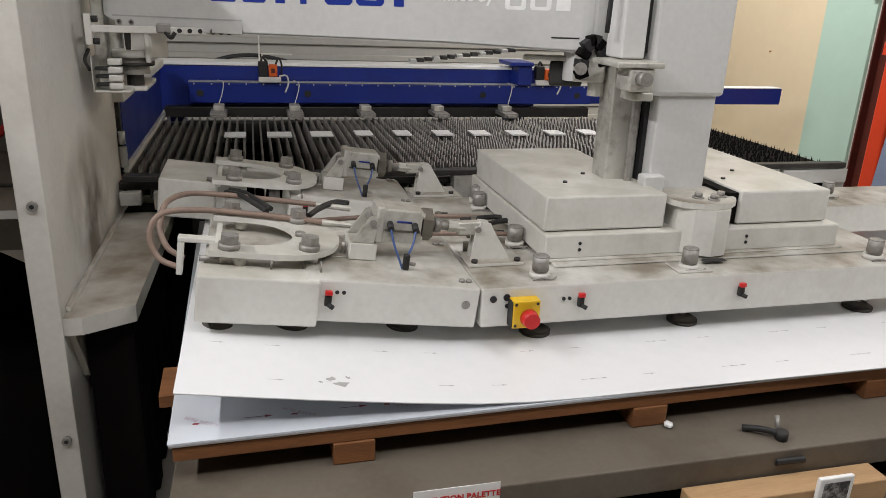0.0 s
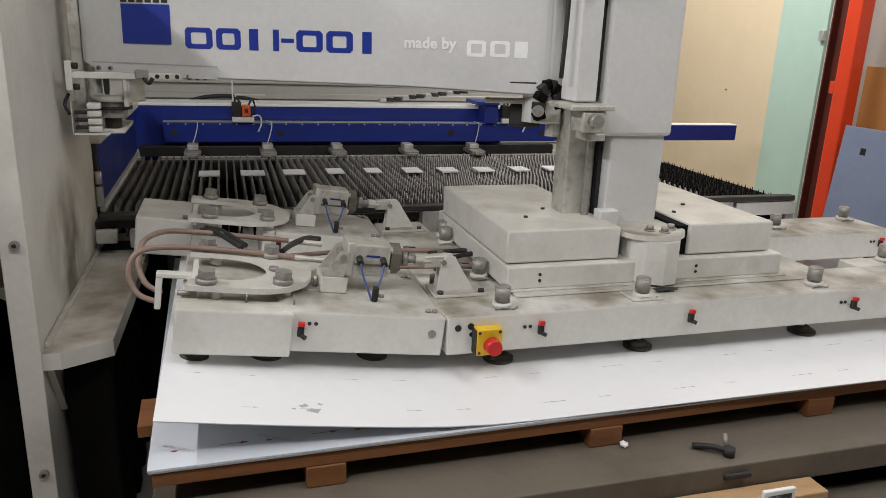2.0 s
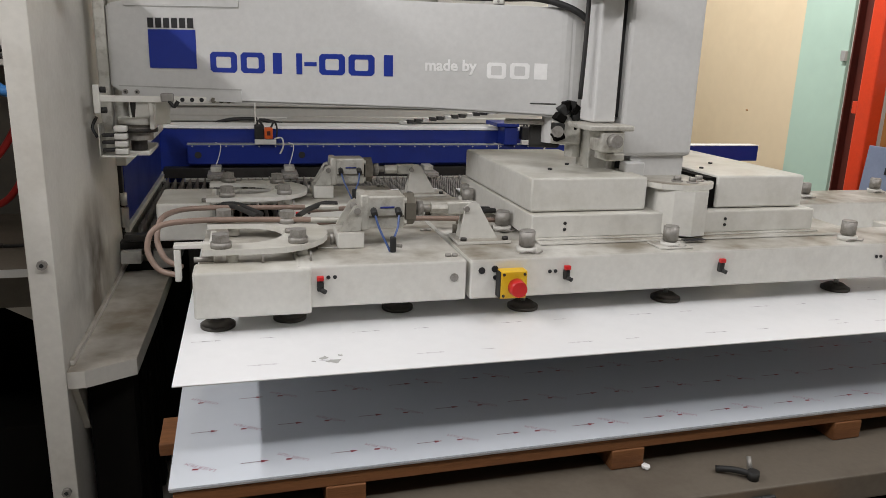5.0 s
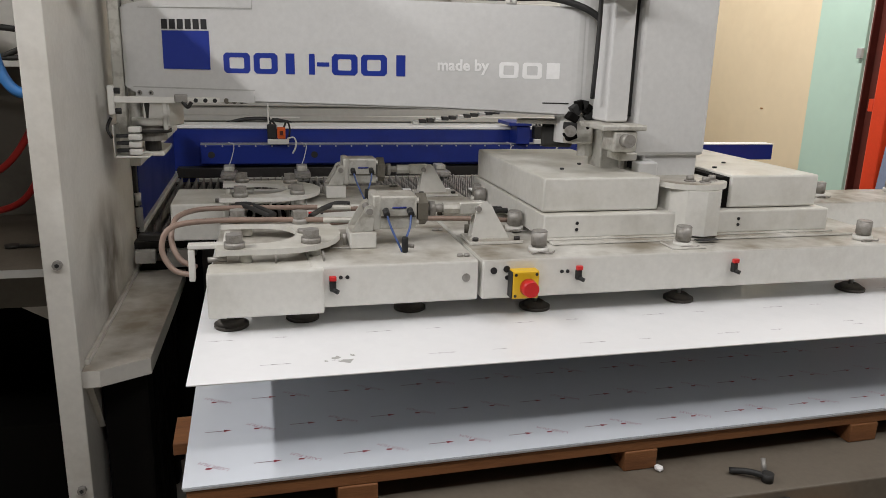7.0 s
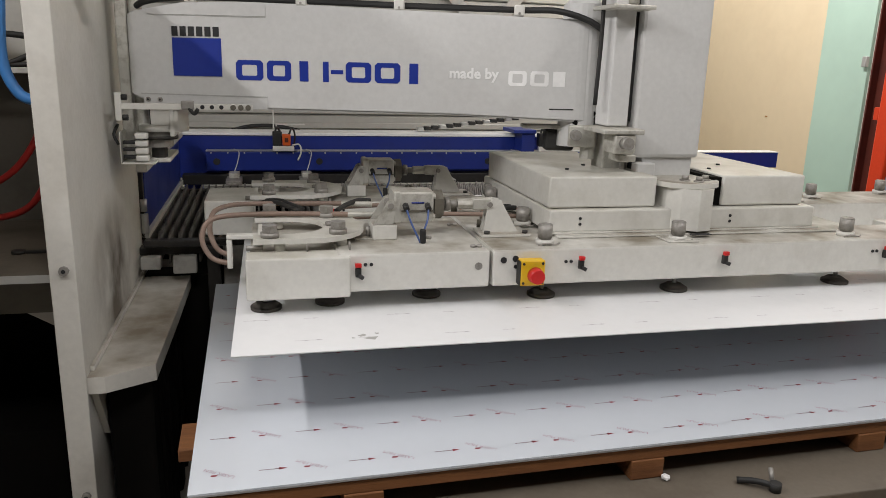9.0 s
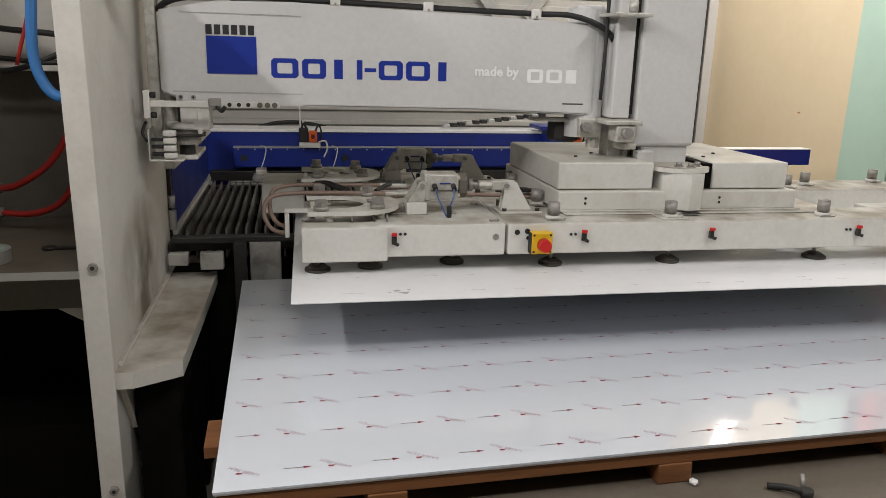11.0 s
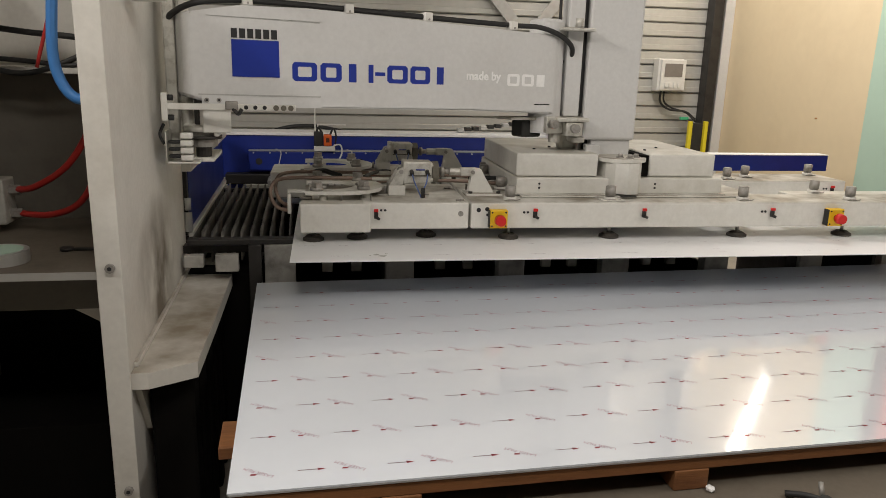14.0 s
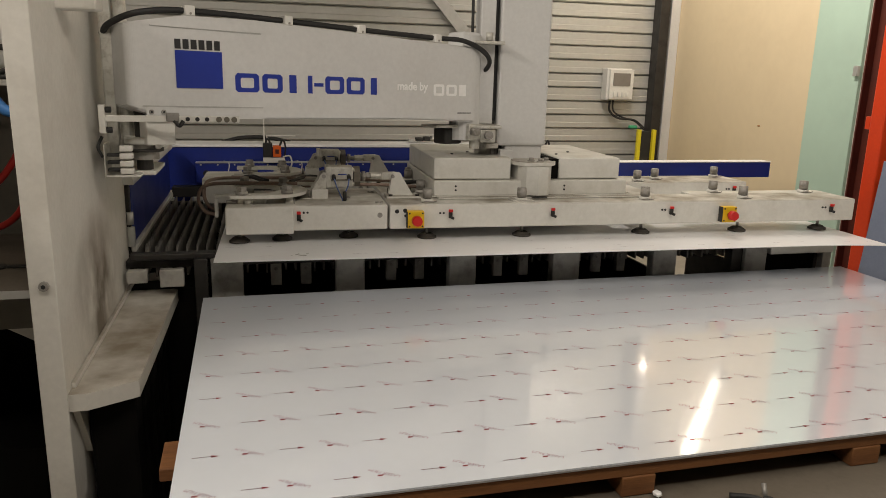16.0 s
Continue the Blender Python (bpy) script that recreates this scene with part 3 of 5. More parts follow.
for x in (0.29, 1.97):
    s = thing("light_barrier", (x, 3.12, 0.34), "orange sensor on a white bracket with cables", "sensor", "light barriers")
    part("bracket", box(B(), x - 0.065, x + 0.06, 3.09, 3.12, 0.335, 0.365, 0.003), PLASTIC, s)
    part("housing", box(B(), x - 0.065, x - 0.01, 3.10, 3.15, 0.366, 0.45, 0.006), BLACK, s)
    part("sensor", box(B(), x - 0.008, x + 0.04, 3.085, 3.14, 0.368, 0.435, 0.006), ORANGE, s)
    part("lens", box(B(), x + 0.006, x + 0.026, 3.082, 3.086, 0.39, 0.415), RUST, s)
    part("cable", tube(B(), [(x + 0.03, 3.11, 0.43), (x + 0.05, 3.11, 0.47), (x + 0.066, 3.12, 0.43), (x + 0.06, 3.12, 0.36)], 0.006, 6), BLACK, s)
    part("cable", tube(B(), [(x - 0.05, 3.12, 0.44), (x - 0.04, 3.12, 0.475), (x - 0.02, 3.12, 0.45)], 0.006, 6), BLACK, s)
    part("loop", tube(B(), [(x + 0.05, 3.1, 0.37), (x + 0.09, 3.09, 0.375), (x + 0.10, 3.09, 0.33), (x + 0.08, 3.09, 0.28)], 0.005, 6), PLASTIC, s)
for pts, lab in ((((0.235, 3.30, 0.434), (0.235, 3.30, 0.66)), "thin white upright rod behind the sensor"), (((0.245, 3.2, 0.485), (0.42, 3.2, 0.485)), "thin white rod over the sensor")):
    rd = thing("sensor_rod", pts[0], lab, "rod")
    part("rod", rod(B(), *pts, 0.0045, 8), PLASTIC, rd)
    if pts[0][2] > 0.45:
        part("stand", rod(B(), (0.25, 3.2, 0.335), (0.25, 3.2, 0.485), 0.004, 8), PLASTIC, rd)
chain = thing("cable_chain", (1.2, 3.5, 0.434), "black cable chain lying on the gantry", "cable chain")
for k in range(14):
    x = 1.15 + k * 0.05
    part("link", box(B(), x, x + 0.042, 3.33, 3.39, 0.437 + k * 0.006, 0.46 + k * 0.006, 0.004), BLACK if k % 3 else ZINC, chain)
chain2 = thing("black_cable", (0.1, 3.35, 0.434), "short black cable on the white strip", "cable")
part("cable", tube(B(), [(-0.02, 3.445, 0.425), (0.1, 3.445, 0.452), (0.25, 3.445, 0.454), (0.4, 3.445, 0.425)], 0.012), BLACK, chain2)
side = thing("blue_side_guard", (-0.3, 2.3, FLOOR), "blue side guard with a grey top rail", "guard")
part("panel", box(B(), -0.325, -0.31, 1.80, 3.15, 0.16, 0.41, 0.003), BLUE, side)
part("top_rail", box(B(), -0.345, -0.285, 1.72, 3.15, 0.412, 0.45, 0.005), PAINT, side)
part("foot_rail", box(B(), -0.33, -0.295, 1.74, 3.15, 0.135, 0.158, 0.004), PAINT, side)
part("post", box(B(), -0.34, -0.31, 1.74, 1.78, FLOOR, 0.41, 0.003), DARKSTEEL, side)
sn = rod(B(), (-0.31, 1.74, 0.16), (-0.31, 1.74, 0.24), 0.016, 12)
part("glass_filter", rod(sn, (-0.31, 1.74, 0.25), (-0.31, 1.74, 0.30), 0.013, 12), ZINC, side)

# ---- the frame that carries the swing arm ----
pil = thing("machine_column", (-0.36, 1.2, FLOOR), "tall grey machine side plate with stains and bolts", "machine column")
prof = [(0.65, 1.17), (0.65, 0.20), (0.65, -0.78), (1.92, -0.78), (1.92, 1.17)]
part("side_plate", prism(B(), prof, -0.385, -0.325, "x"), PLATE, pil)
part("end_flange", box(B(), -0.324, -0.14, 1.781, 1.80, -0.055, 0.03, 0.003), PILLAR, pil)
part("inner_lip", box(B(), -0.324, -0.312, 0.70, 1.78, -0.0045, 0.012, 0.002), PILLAR, pil)
part("flange", box(B(), -0.388, -0.322, 0.640, 0.652, FLOOR, 1.17, 0.003), PILLAR, pil)
for z in (0.310, -0.362):
    b = part("bolt", rod(B(), (-0.350, 0.642, z), (-0.350, 0.628, z), 0.013, 8), STEEL, pil)
    part("socket", rod(B(), (-0.350, 0.629, z), (-0.350, 0.6265, z), 0.006, 6), INK, b)
part("hole", rod(B(), (-0.326, 1.80, 0.12), (-0.322, 1.80, 0.12), 0.018, 16), INK, pil)
led = [(-0.324, 0.655), (-0.278, 0.655), (-0.152, 0.725), (-0.142, 1.2), (-0.134, 1.78), (-0.324, 1.78)]
part("ledge", prism(B(), led, -0.055, -0.005), PILLAR, pil, "dusty horizontal ledge")
part("rib", prism(B(), [(0.68, -0.056), (1.5, -0.056), (1.1, -0.25), (0.80, -0.25)], -0.324, -0.306, "x"), PILLAR, pil)
part("hanger", box(B(), -0.33, -0.22, 0.9, 1.0, 1.02, 1.06, 0.006), PILLAR, pil)
# folds use VOID so that the space below the ledge stays near black
skirt = thing("black_bellows", (-0.25, 1.2, FLOOR), "black folded curtain below the ledge", "curtain")
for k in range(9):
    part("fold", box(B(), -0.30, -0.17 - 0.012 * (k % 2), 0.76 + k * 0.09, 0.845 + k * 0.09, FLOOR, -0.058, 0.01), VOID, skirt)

# control cupboard behind the column, with hoses
cub = thing("valve_cupboard", (-0.9, 1.0, FLOOR), "open grey valve cupboard with a steel shelf", "cupboard")
# shelf, apron and back are coloured darker for the shade inside
part("shelf", box(B(), -1.5, -0.387, 0.70, 1.45, 0.262, 0.282, 0.003), TABLE, cub)
part("shelf_edge", box(B(), -1.5, -0.387, 0.694, 0.699, 0.262, 0.284, 0.001), ZINC, cub)
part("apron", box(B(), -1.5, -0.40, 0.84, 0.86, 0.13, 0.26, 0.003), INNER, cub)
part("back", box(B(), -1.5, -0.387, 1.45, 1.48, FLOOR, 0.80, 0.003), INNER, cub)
part("side", box(B(), -1.53, -1.5, 0.70, 1.63, FLOOR, 1.6, 0.003), PILLAR, cub)
part("roof", box(B(), -1.53, -0.387, 0.70, 1.63, 1.6, 1.62, 0.003), PILLAR, cub)
# unseen panel, added to keep the left lamp out of the cupboard
part("shade_panel", box(B(), -0.98, -0.955, 0.15, 1.45, FLOOR, 1.25, 0.003), INNER, cub)
part("upper_back", box(B(), -1.5, -0.387, 1.60, 1.63, 0.80, 1.17, 0.003), PILLAR, cub)
part("lintel", box(B(), -1.5, -0.387, 1.30, 1.60, 0.80, 0.82, 0.003), PILLAR, cub)
part("beam", box(B(), -1.5, -0.387, 1.2, 1.26, 1.03, 1.07, 0.005), PILLAR, cub)
# plinth and inside panel carry the shade below the shelf as near black
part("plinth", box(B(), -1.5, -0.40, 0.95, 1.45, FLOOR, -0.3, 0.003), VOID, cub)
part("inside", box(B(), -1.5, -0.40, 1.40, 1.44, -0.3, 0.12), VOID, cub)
part("gusset", prism(B(), [(-0.41, 0.255), (-0.75, 0.255), (-0.41, 0.05)], 0.88, 0.90, "y"), PILLAR, cub)
for pts, r, m, nm, lab in (
        ([(-0.78, 1.25, 0.42), (-0.70, 1.20, 0.44), (-0.58, 1.15, 0.52), (-0.49, 1.12, 0.66), (-0.44, 1.1, 0.85)], 0.011, REDHOSE, "red_hose", "red pneumatic hose curving upward"),
        ([(-0.78, 1.25, 0.34), (-0.66, 1.2, 0.345), (-0.55, 1.15, 0.40), (-0.47, 1.12, 0.54), (-0.43, 1.1, 0.70)], 0.011, REDHOSE, "red_hose", "red pneumatic hose curving upward"),
        ([(-0.52, 1.0, 1.3), (-0.53, 0.98, 1.05), (-0.54, 0.97, 0.85), (-0.50, 0.96, 0.75), (-0.44, 0.96, 0.74), (-0.40, 1.0, 0.77)], 0.016, BLUEHOSE, "blue_hose", "blue hose hanging in a loop"),
        ([(-0.9, 1.4, 0.95), (-0.72, 1.35, 0.93), (-0.58, 1.3, 0.92), (-0.45, 1.25, 0.90)], 0.010, BLACK, "black_cable", "black cable slung behind the column"),
        ([(-0.9, 1.3, 0.83), (-0.72, 1.25, 0.80), (-0.55, 1.2, 0.85), (-0.42, 1.2, 0.93)], 0.009, BLACK, "black_cable", "black cable slung behind the column"),
        ([(-0.9, 1.3, 0.85), (-0.72, 1.25, 0.84), (-0.55, 1.2, 0.83), (-0.42, 1.2, 0.86)], 0.008, BLACK, "black_cable", "black cable slung behind the column"),
        ([(-0.62, 1.2, 1.3), (-0.60, 1.2, 1.05), (-0.66, 1.2, 0.82)], 0.006, REDHOSE, "red_cable", "thin red cable hanging down")):
    hz = thing(nm, pts[0], lab, "hose" if "hose" in nm else "cable")
    part("line", tube(B(), pts, r), m, hz)
fit_ = thing("hose_fitting", (-0.8, 1.25, 0.38), "steel pneumatic fittings at the hose ends", "fitting")
part("manifold", box(B(), -0.9, -0.80, 1.2, 1.3, 0.31, 0.46, 0.006), ALU, fit_)
for z in (0.34, 0.42):
    part("nut", rod(B(), (-0.80, 1.25, z), (-0.765, 1.25, z), 0.017, 6), STEEL, fit_)
tape = thing("tape_roll", (-0.68, 0.80, 0.283), "roll of silver adhesive tape lying on the shelf", "tape roll")
bm = B()
for r0, z0, z1 in ((0.075, 0.283, 0.318),):
    rod(bm, (-0.69, 0.83, z0), (-0.69, 0.83, z1), r0, 32)
part("tape", bm, ZINC, tape)
part("core", rod(B(), (-0.69, 0.83, 0.3185), (-0.69, 0.83, 0.3195), 0.06, 32), TEALWALL, tape, "green printed core")
span = thing("spanner", (-0.5, 0.95, 0.283), "dark steel spanner lying on the shelf", "spanner")
part("shaft", box(B(), -0.53, -0.40, 0.945, 0.965, 0.283, 0.291, 0.003), DARKSTEEL, span)
part("ring", rod(B(), (-0.55, 0.955, 0.283), (-0.55, 0.955, 0.292), 0.02, 16), DARKSTEEL, span)

# joint of the arm on the column
joint = thing("arm_bearing", (-0.2, 1.08, 0.48), "grey bearing block and proximity switches at the arm's hinge", "bearing")
part("plate", box(B(), -0.25, -0.12, 1.10, 1.34, 0.535, 0.550, 0.004), PAINT, joint)
part("arm_mount", box(B(), -0.325, -0.25, 1.34, 1.42, 0.52, 0.56, 0.004), PAINT, joint)
part("upright", box(B(), -0.262, -0.228, 1.13, 1.24, 0.55, 1.17, 0.005), ALU, joint)
part("tube", rod(B(), (-0.205, 1.16, 0.55), (-0.205, 1.16, 1.17), 0.020, 16), ALU, joint)
part("ring", rod(B(), (-0.155, 1.13, 0.635), (-0.155, 1.13, 0.655), 0.058, 24), PAINT, joint)
part("bearing", rod(B(), (-0.155, 1.13, 0.585), (-0.155, 1.13, 0.634), 0.045, 24), STEEL, joint)
part("lower_ring", rod(B(), (-0.155, 1.13, 0.61), (-0.155, 1.13, 0.62), 0.06, 24), DARKSTEEL, joint)
part("shaft", rod(B(), (-0.155, 1.13, 0.551), (-0.155, 1.13, 0.80), 0.025, 16), DARKSTEEL, joint)
part("side_cheek", box(B(), -0.115, -0.10, 1.08, 1.18, 0.62, 0.765, 0.003), PAINT, joint)
part("tray", box(B(), -0.252, -0.155, 1.02, 1.10, 0.540, 0.546, 0.002), PAINT, joint)
part("tray_wall", box(B(), -0.256, -0.2525, 1.02, 1.12, 0.540, 0.64, 0.001), ALU, joint)
for z in (0.549, 0.572, 0.595, 0.618):
    part("switch", box(B(), -0.212, -0.175, 1.02, 1.05, z, z + 0.018, 0.003), PLASTIC, joint, "white proximity switch")
for z in (0.557, 0.58, 0.602):
    part("plug", box(B(), -0.248, -0.213, 1.025, 1.05, z, z + 0.010, 0.002), BLACK, joint)
part("wire", tube(B(), [(-0.26, 1.03, 0.60), (-0.272, 1.03, 0.63), (-0.262, 1.05, 0.66)], 0.005, 6, 4), BLACK, joint)
stay = thing("limit_bar", (-0.28, 1.0, 0.72), "thin pale bar with a sensor over the hinge", "bar")
part("bar", box(B(), -0.245, 0.145, 0.992, 1.002, 0.710, 0.729, 0.002), PAINT, stay)
for x in (-0.006, 0.022, 0.05):
    part("hole", rod(B(), (x, 0.9925, 0.7195), (x, 0.9905, 0.7195), 0.0065, 12), INK, stay)
for x in (0.085, 0.108, 0.13):
    part("switch_head", rod(B(), (x, 0.9915, 0.7195), (x, 0.982, 0.7195), 0.0085, 12), GRIME, stay)
part("clip", box(B(), -0.256, -0.238, 0.985, 1.012, 0.675, 0.76, 0.003), PAINT, stay)
part("mount", box(B(), -0.325, -0.24, 1.40, 1.415, 0.68, 0.73, 0.003), PAINT, stay)
part("strut", box(B(), -0.252, -0.242, 1.012, 1.40, 0.705, 0.722, 0.002), PAINT, stay)
for z in (0.685, 0.745):
    part("bolt", rod(B(), (-0.24, 1.0, z), (-0.222, 1.0, z), 0.009, 8), BLACK, stay)
part("sensor", box(B(), -0.068, -0.03, 0.985, 1.005, 0.712, 0.738, 0.004), STEEL, stay)
part("cable", tube(B(), [(-0.045, 0.99, 0.715), (-0.03, 0.985, 0.70), (-0.018, 0.985, 0.715)], 0.006, 6), BLACK, stay)

# the bearing and the bar are a little larger than drawn and stand by the arm's hinge
BASE = Vector((0.175, -1.40, 0.87))
for ob in (joint, stay):
    ob.location = BASE + (ob.location - BASE) * 1.07
    ob.scale = (1.07, 1.07, 1.07)

# ---- swing arm ----
HX, HY = -0.103, 1.31
arm = thing("swing_arm", (HX, HY, 0.7), "grey swing arm with blue logo shapes and lettering", "robot arm")
FACE = HY - 0.076
AX0, AX1 = HX - 0.142, HX + 1.43
out = [(AX0, 0.742), (HX - 0.03, 0.702), (HX + 0.95, 0.695), (AX1, 0.680), (AX1, 1.005), (HX + 0.76, 1.027), (HX + 0.3, 1.042), (HX + 0.05, 1.038), (AX0, 1.003)]
bm = prism(B(), [(x, z) for x, z in out], FACE, HY + 0.10, "y")
for end, off_ in ((AX1, 0.084), (AX0, 0.03)):
    tip = [e for e in bm.edges if all(abs(v.co.x - end) < 1e-4 for v in e.verts) and abs(e.verts[0].co.z - e.verts[1].co.z) > 0.1]
    bmesh.ops.bevel(bm, geom=tip, offset=off_, segments=9, profile=0.5, affect="EDGES")
bmesh.ops.bevel(bm, geom=[e for e in bm.edges if e.is_manifold and e.calc_face_angle() > 0.6], offset=0.006, segments=2, affect="EDGES")
beam = part("beam", bm, COLUMN, arm)
for z0, z1, ua in ((0.742, 0.738, -0.10), (0.997, 0.993, -0.065)):   # folded seams, a plate proud of the beam below and above them
    part("seam", prism(B(), [(HX + ua, z0), (HX + 0.325, z1), (HX + 0.325, z1 + 0.004), (HX + ua, z0 + 0.004)], FACE - 0.0012, FACE + 0.002, "y"), GREYHOSE, beam)
part("lower_plate", prism(B(), [(HX - 0.09, 0.705), (HX + 0.325, 0.700), (HX + 0.325, 0.736), (HX - 0.09, 0.740)], FACE - 0.004, FACE - 0.0005, "y"), COLUMN, beam)
part("upper_plate", prism(B(), [(HX - 0.065, 0.999), (HX + 0.325, 0.998), (HX + 0.325, 1.034), (HX + 0.03, 1.028)], FACE - 0.003, FACE - 0.0005, "y"), COLUMN, beam)
for x in (HX - 0.075, HX - 0.035):
    sc = part("screw", rod(B(), (x, FACE - 0.004, 0.725), (x, FACE - 0.009, 0.725), 0.008, 10), STEEL, beam)
    part("socket", rod(B(), (x, FACE - 0.009, 0.725), (x, FACE - 0.0095, 0.725), 0.004, 6), INK, sc)
# logo shapes: square, block row, pale block
part("logo_square", box(B(), HX + 0.014, HX + 0.176, FACE - 0.0025, FACE - 0.0008, 0.804, 0.926), LOGO, beam, "blue square logo")
for k in range(6):
    x = HX + 0.014 + k * 0.0272
    part("logo_bar", box(B(), x, x + 0.020, FACE - 0.0022, FACE - 0.0008, 0.931, 0.962), INK, beam)


def block_letterless(x0, x1, z0, z1, s, kind):
    """Logo shape: a heavy frame with cut corners, or a bar."""
    bm = B()
    y0, y1 = FACE - 0.0010, FACE - 0.0003
    if kind == "ring":
        c, n = 0.6 * s, 0.25 * s
        o = [(x0 + c, z0), (x1 - c, z0), (x1, z0 + c), (x1, z1 - c), (x1 - c, z1), (x0 + c, z1), (x0, z1 - c), (x0, z0 + c)]
        a, b, e, f = x0 + 1.35 * s, x1 - 1.35 * s, z0 + s, z1 - s
        i = [(a + n, e), (b - n, e), (b, e + n), (b, f - n), (b - n, f), (a + n, f), (a, f - n), (a, e + n)]
        fo, fi, bo, bi = ([bm.verts.new((q[0], y, q[1])) for q in loop] for loop, y in ((o, y0), (i, y0), (o, y1), (i, y1)))
        for k in range(8):
            j = (k + 1) % 8
            bm.faces.new((fo[k], fo[j], fi[j], fi[k])), bm.faces.new((bo[j], bo[k], bi[k], bi[j]))
            bm.faces.new((fo[j], fo[k], bo[k], bo[j])), bm.faces.new((fi[k], fi[j], bi[j], bi[k]))
    else:
        box(bm, x0, x1, y0, y1, z0, z1)
    return bm


LX = HX + 0.222
for a, b, kind in ((0.0, 0.089, "ring"), (0.101, 0.180, "ring"), (0.207, 0.236, "bar"), (0.283, 0.302, "bar"), (0.309, 0.349, "dash"), (0.357, 0.440, "ring"), (0.451, 0.534, "ring"), (0.563, 0.592, "bar")):
    z0, z1 = (0.820, 0.833) if kind == "dash" else (0.794, 0.859)
    part("logo_shape", block_letterless(LX + a * 1.02, LX + b * 1.02, z0, z1, 0.0150, kind), LOGO, beam)
part("lettering", words("made by", 0.0475, Matrix.Translation((HX + 1.008, FACE - 0.0015, 0.816)) @ Matrix.Rotation(radians(90), 4, "X"), bold=0.03), WHITE, beam, "white words made by")
for a, b, kind in ((1.122, 1.182, "ring"), (1.194, 1.254, "ring"), (1.268, 1.308, "bar")):
    part("pale_shape", block_letterless(HX + a, HX + b, 0.795, 0.843, 0.010, kind), WHITE, beam)
for ob in beam.children:
    if ob.name.split(".")[0] in ("logo_shape", "pale_shape"):
        for face in ob.data.polygons:
            face.use_smooth = False
part("end_seam", box(B(), AX1 - 0.17, AX1 - 0.09, FACE - 0.001, FACE + 0.002, 0.720, 0.724), DARKSTEEL, beam)
part("end_cap", box(B(), AX1 - 0.12, AX1 - 0.012, HY - 0.05, HY + 0.06, 1.0, 1.075, 0.012), COLUMN, arm)
cable = [(AX0 - 0.02, HY + 0.09, 0.975), (AX0 - 0.012, HY + 0.02, 1.005), (HX - 0.08, HY - 0.05, 1.040), (HX + 0.09, HY - 0.05, 1.056), (HX + 0.48, HY - 0.05, 1.050), (HX + 0.8, HY - 0.05, 1.042), (HX + 1.15, HY - 0.05, 1.036), (HX + 1.27, HY - 0.082, 1.032), (HX + 1.37, HY - 0.09, 1.004), (HX + 1.43, HY - 0.09, 0.963), (HX + 1.452, HY - 0.06, 0.925), (HX + 1.45, HY + 0.0, 0.89)]
part("cable", tube(B(), cable, 0.0105), BLACK, arm, "thick black cable along the arm's top edge")
for x, z in ((0.075, 1.042), (0.44, 1.038), (0.76, 1.030), (1.15, 1.020)):
    c = part("cable_clip", box(B(), HX + x - 0.017, HX + x + 0.017, HY - 0.073, HY - 0.03, z - 0.004, z + 0.03, 0.004), PLASTIC, arm)
    part("screw", rod(B(), (HX + x, HY - 0.073, z + 0.004), (HX + x, HY - 0.0765, z + 0.004), 0.004, 8), STEEL, c)
part("hinge_block", box(B(), HX - 0.085, HX + 0.01, HY - 0.055, HY + 0.05, 0.615, 0.700, 0.004), PAINT, arm)
part("knuckle", rod(B(), (AX1 - 0.06, HY, 0.60), (AX1 - 0.06, HY, 1.06), 0.07, 24), COLUMN, arm)
part("pin_block", box(B(), AX1 - 0.10, AX1 - 0.01, HY - 0.08, HY + 0.02, 0.60, 0.672, 0.006), ALU, arm)
part("pin", rod(B(), (AX1 - 0.08, HY - 0.115, 0.64), (AX1 - 0.08, HY - 0.08, 0.64), 0.018, 12), STEEL, arm)
part("drive_plate", box(B(), AX1 - 0.25, AX1 - 0.05, HY - 0.03, HY + 0.08, 0.655, 0.668, 0.003), ALU, arm)
part("motor", box(B(), AX1 - 0.17, AX1 - 0.07, HY + 0.0, HY + 0.09, 0.58, 0.654, 0.01), BLACK, arm)
part("coupling", rod(B(), (AX1 - 0.03, HY - 0.04, 0.56), (AX1 - 0.03, HY - 0.04, 0.60), 0.025, 12), ALU, arm)

# ---- lifting column at the arm's end ----
CX, CY = 1.357, 0.60
col = thing("lift_column", (CX, CY, 0.6), "grey rectangular lift column sleeve", "lift column")
part("sleeve", box(B(), CX - 0.101, CX + 0.142, CY - 0.03, CY + 0.17, 0.585, 2.3, 0.012), COLUMN, col)
part("back_channel", box(B(), CX - 0.195, CX - 0.125, CY - 0.03, CY + 0.07, 0.685, 2.3, 0.006), COLUMN, col)
part("gap_strip", box(B(), CX - 0.1245, CX - 0.1015, CY + 0.0, CY + 0.10, 0.70, 2.3), BLACK, col, "black slot")
part("bracket", box(B(), CX - 0.24, CX - 0.10, CY - 0.105, CY + 0.05, 0.667, 0.683, 0.004), ALU, col)
lugp = part("lug", box(B(), CX - 0.20, CX - 0.125, CY - 0.10, CY - 0.02, 0.605, 0.666, 0.008), ALU, col)
part("pin", rod(B(), (CX - 0.165, CY - 0.13, 0.64), (CX - 0.165, CY - 0.10, 0.64), 0.019, 12), STEEL, lugp)
for k in range(9):
    a_ = radians(200 - k * 24)
    x_, z_ = CX - 0.215 + 0.052 * math.cos(a_) * 0.6, 0.655 + 0.07 * math.sin(a_)
    part("chain_link", box(B(), -0.016, 0.016, -0.02, 0.02, -0.012, 0.012, 0.003, pose(x_, CY + 0.11, z_, 0, -math.degrees(a_), 0)), BLACK if k % 2 else VOID, col)
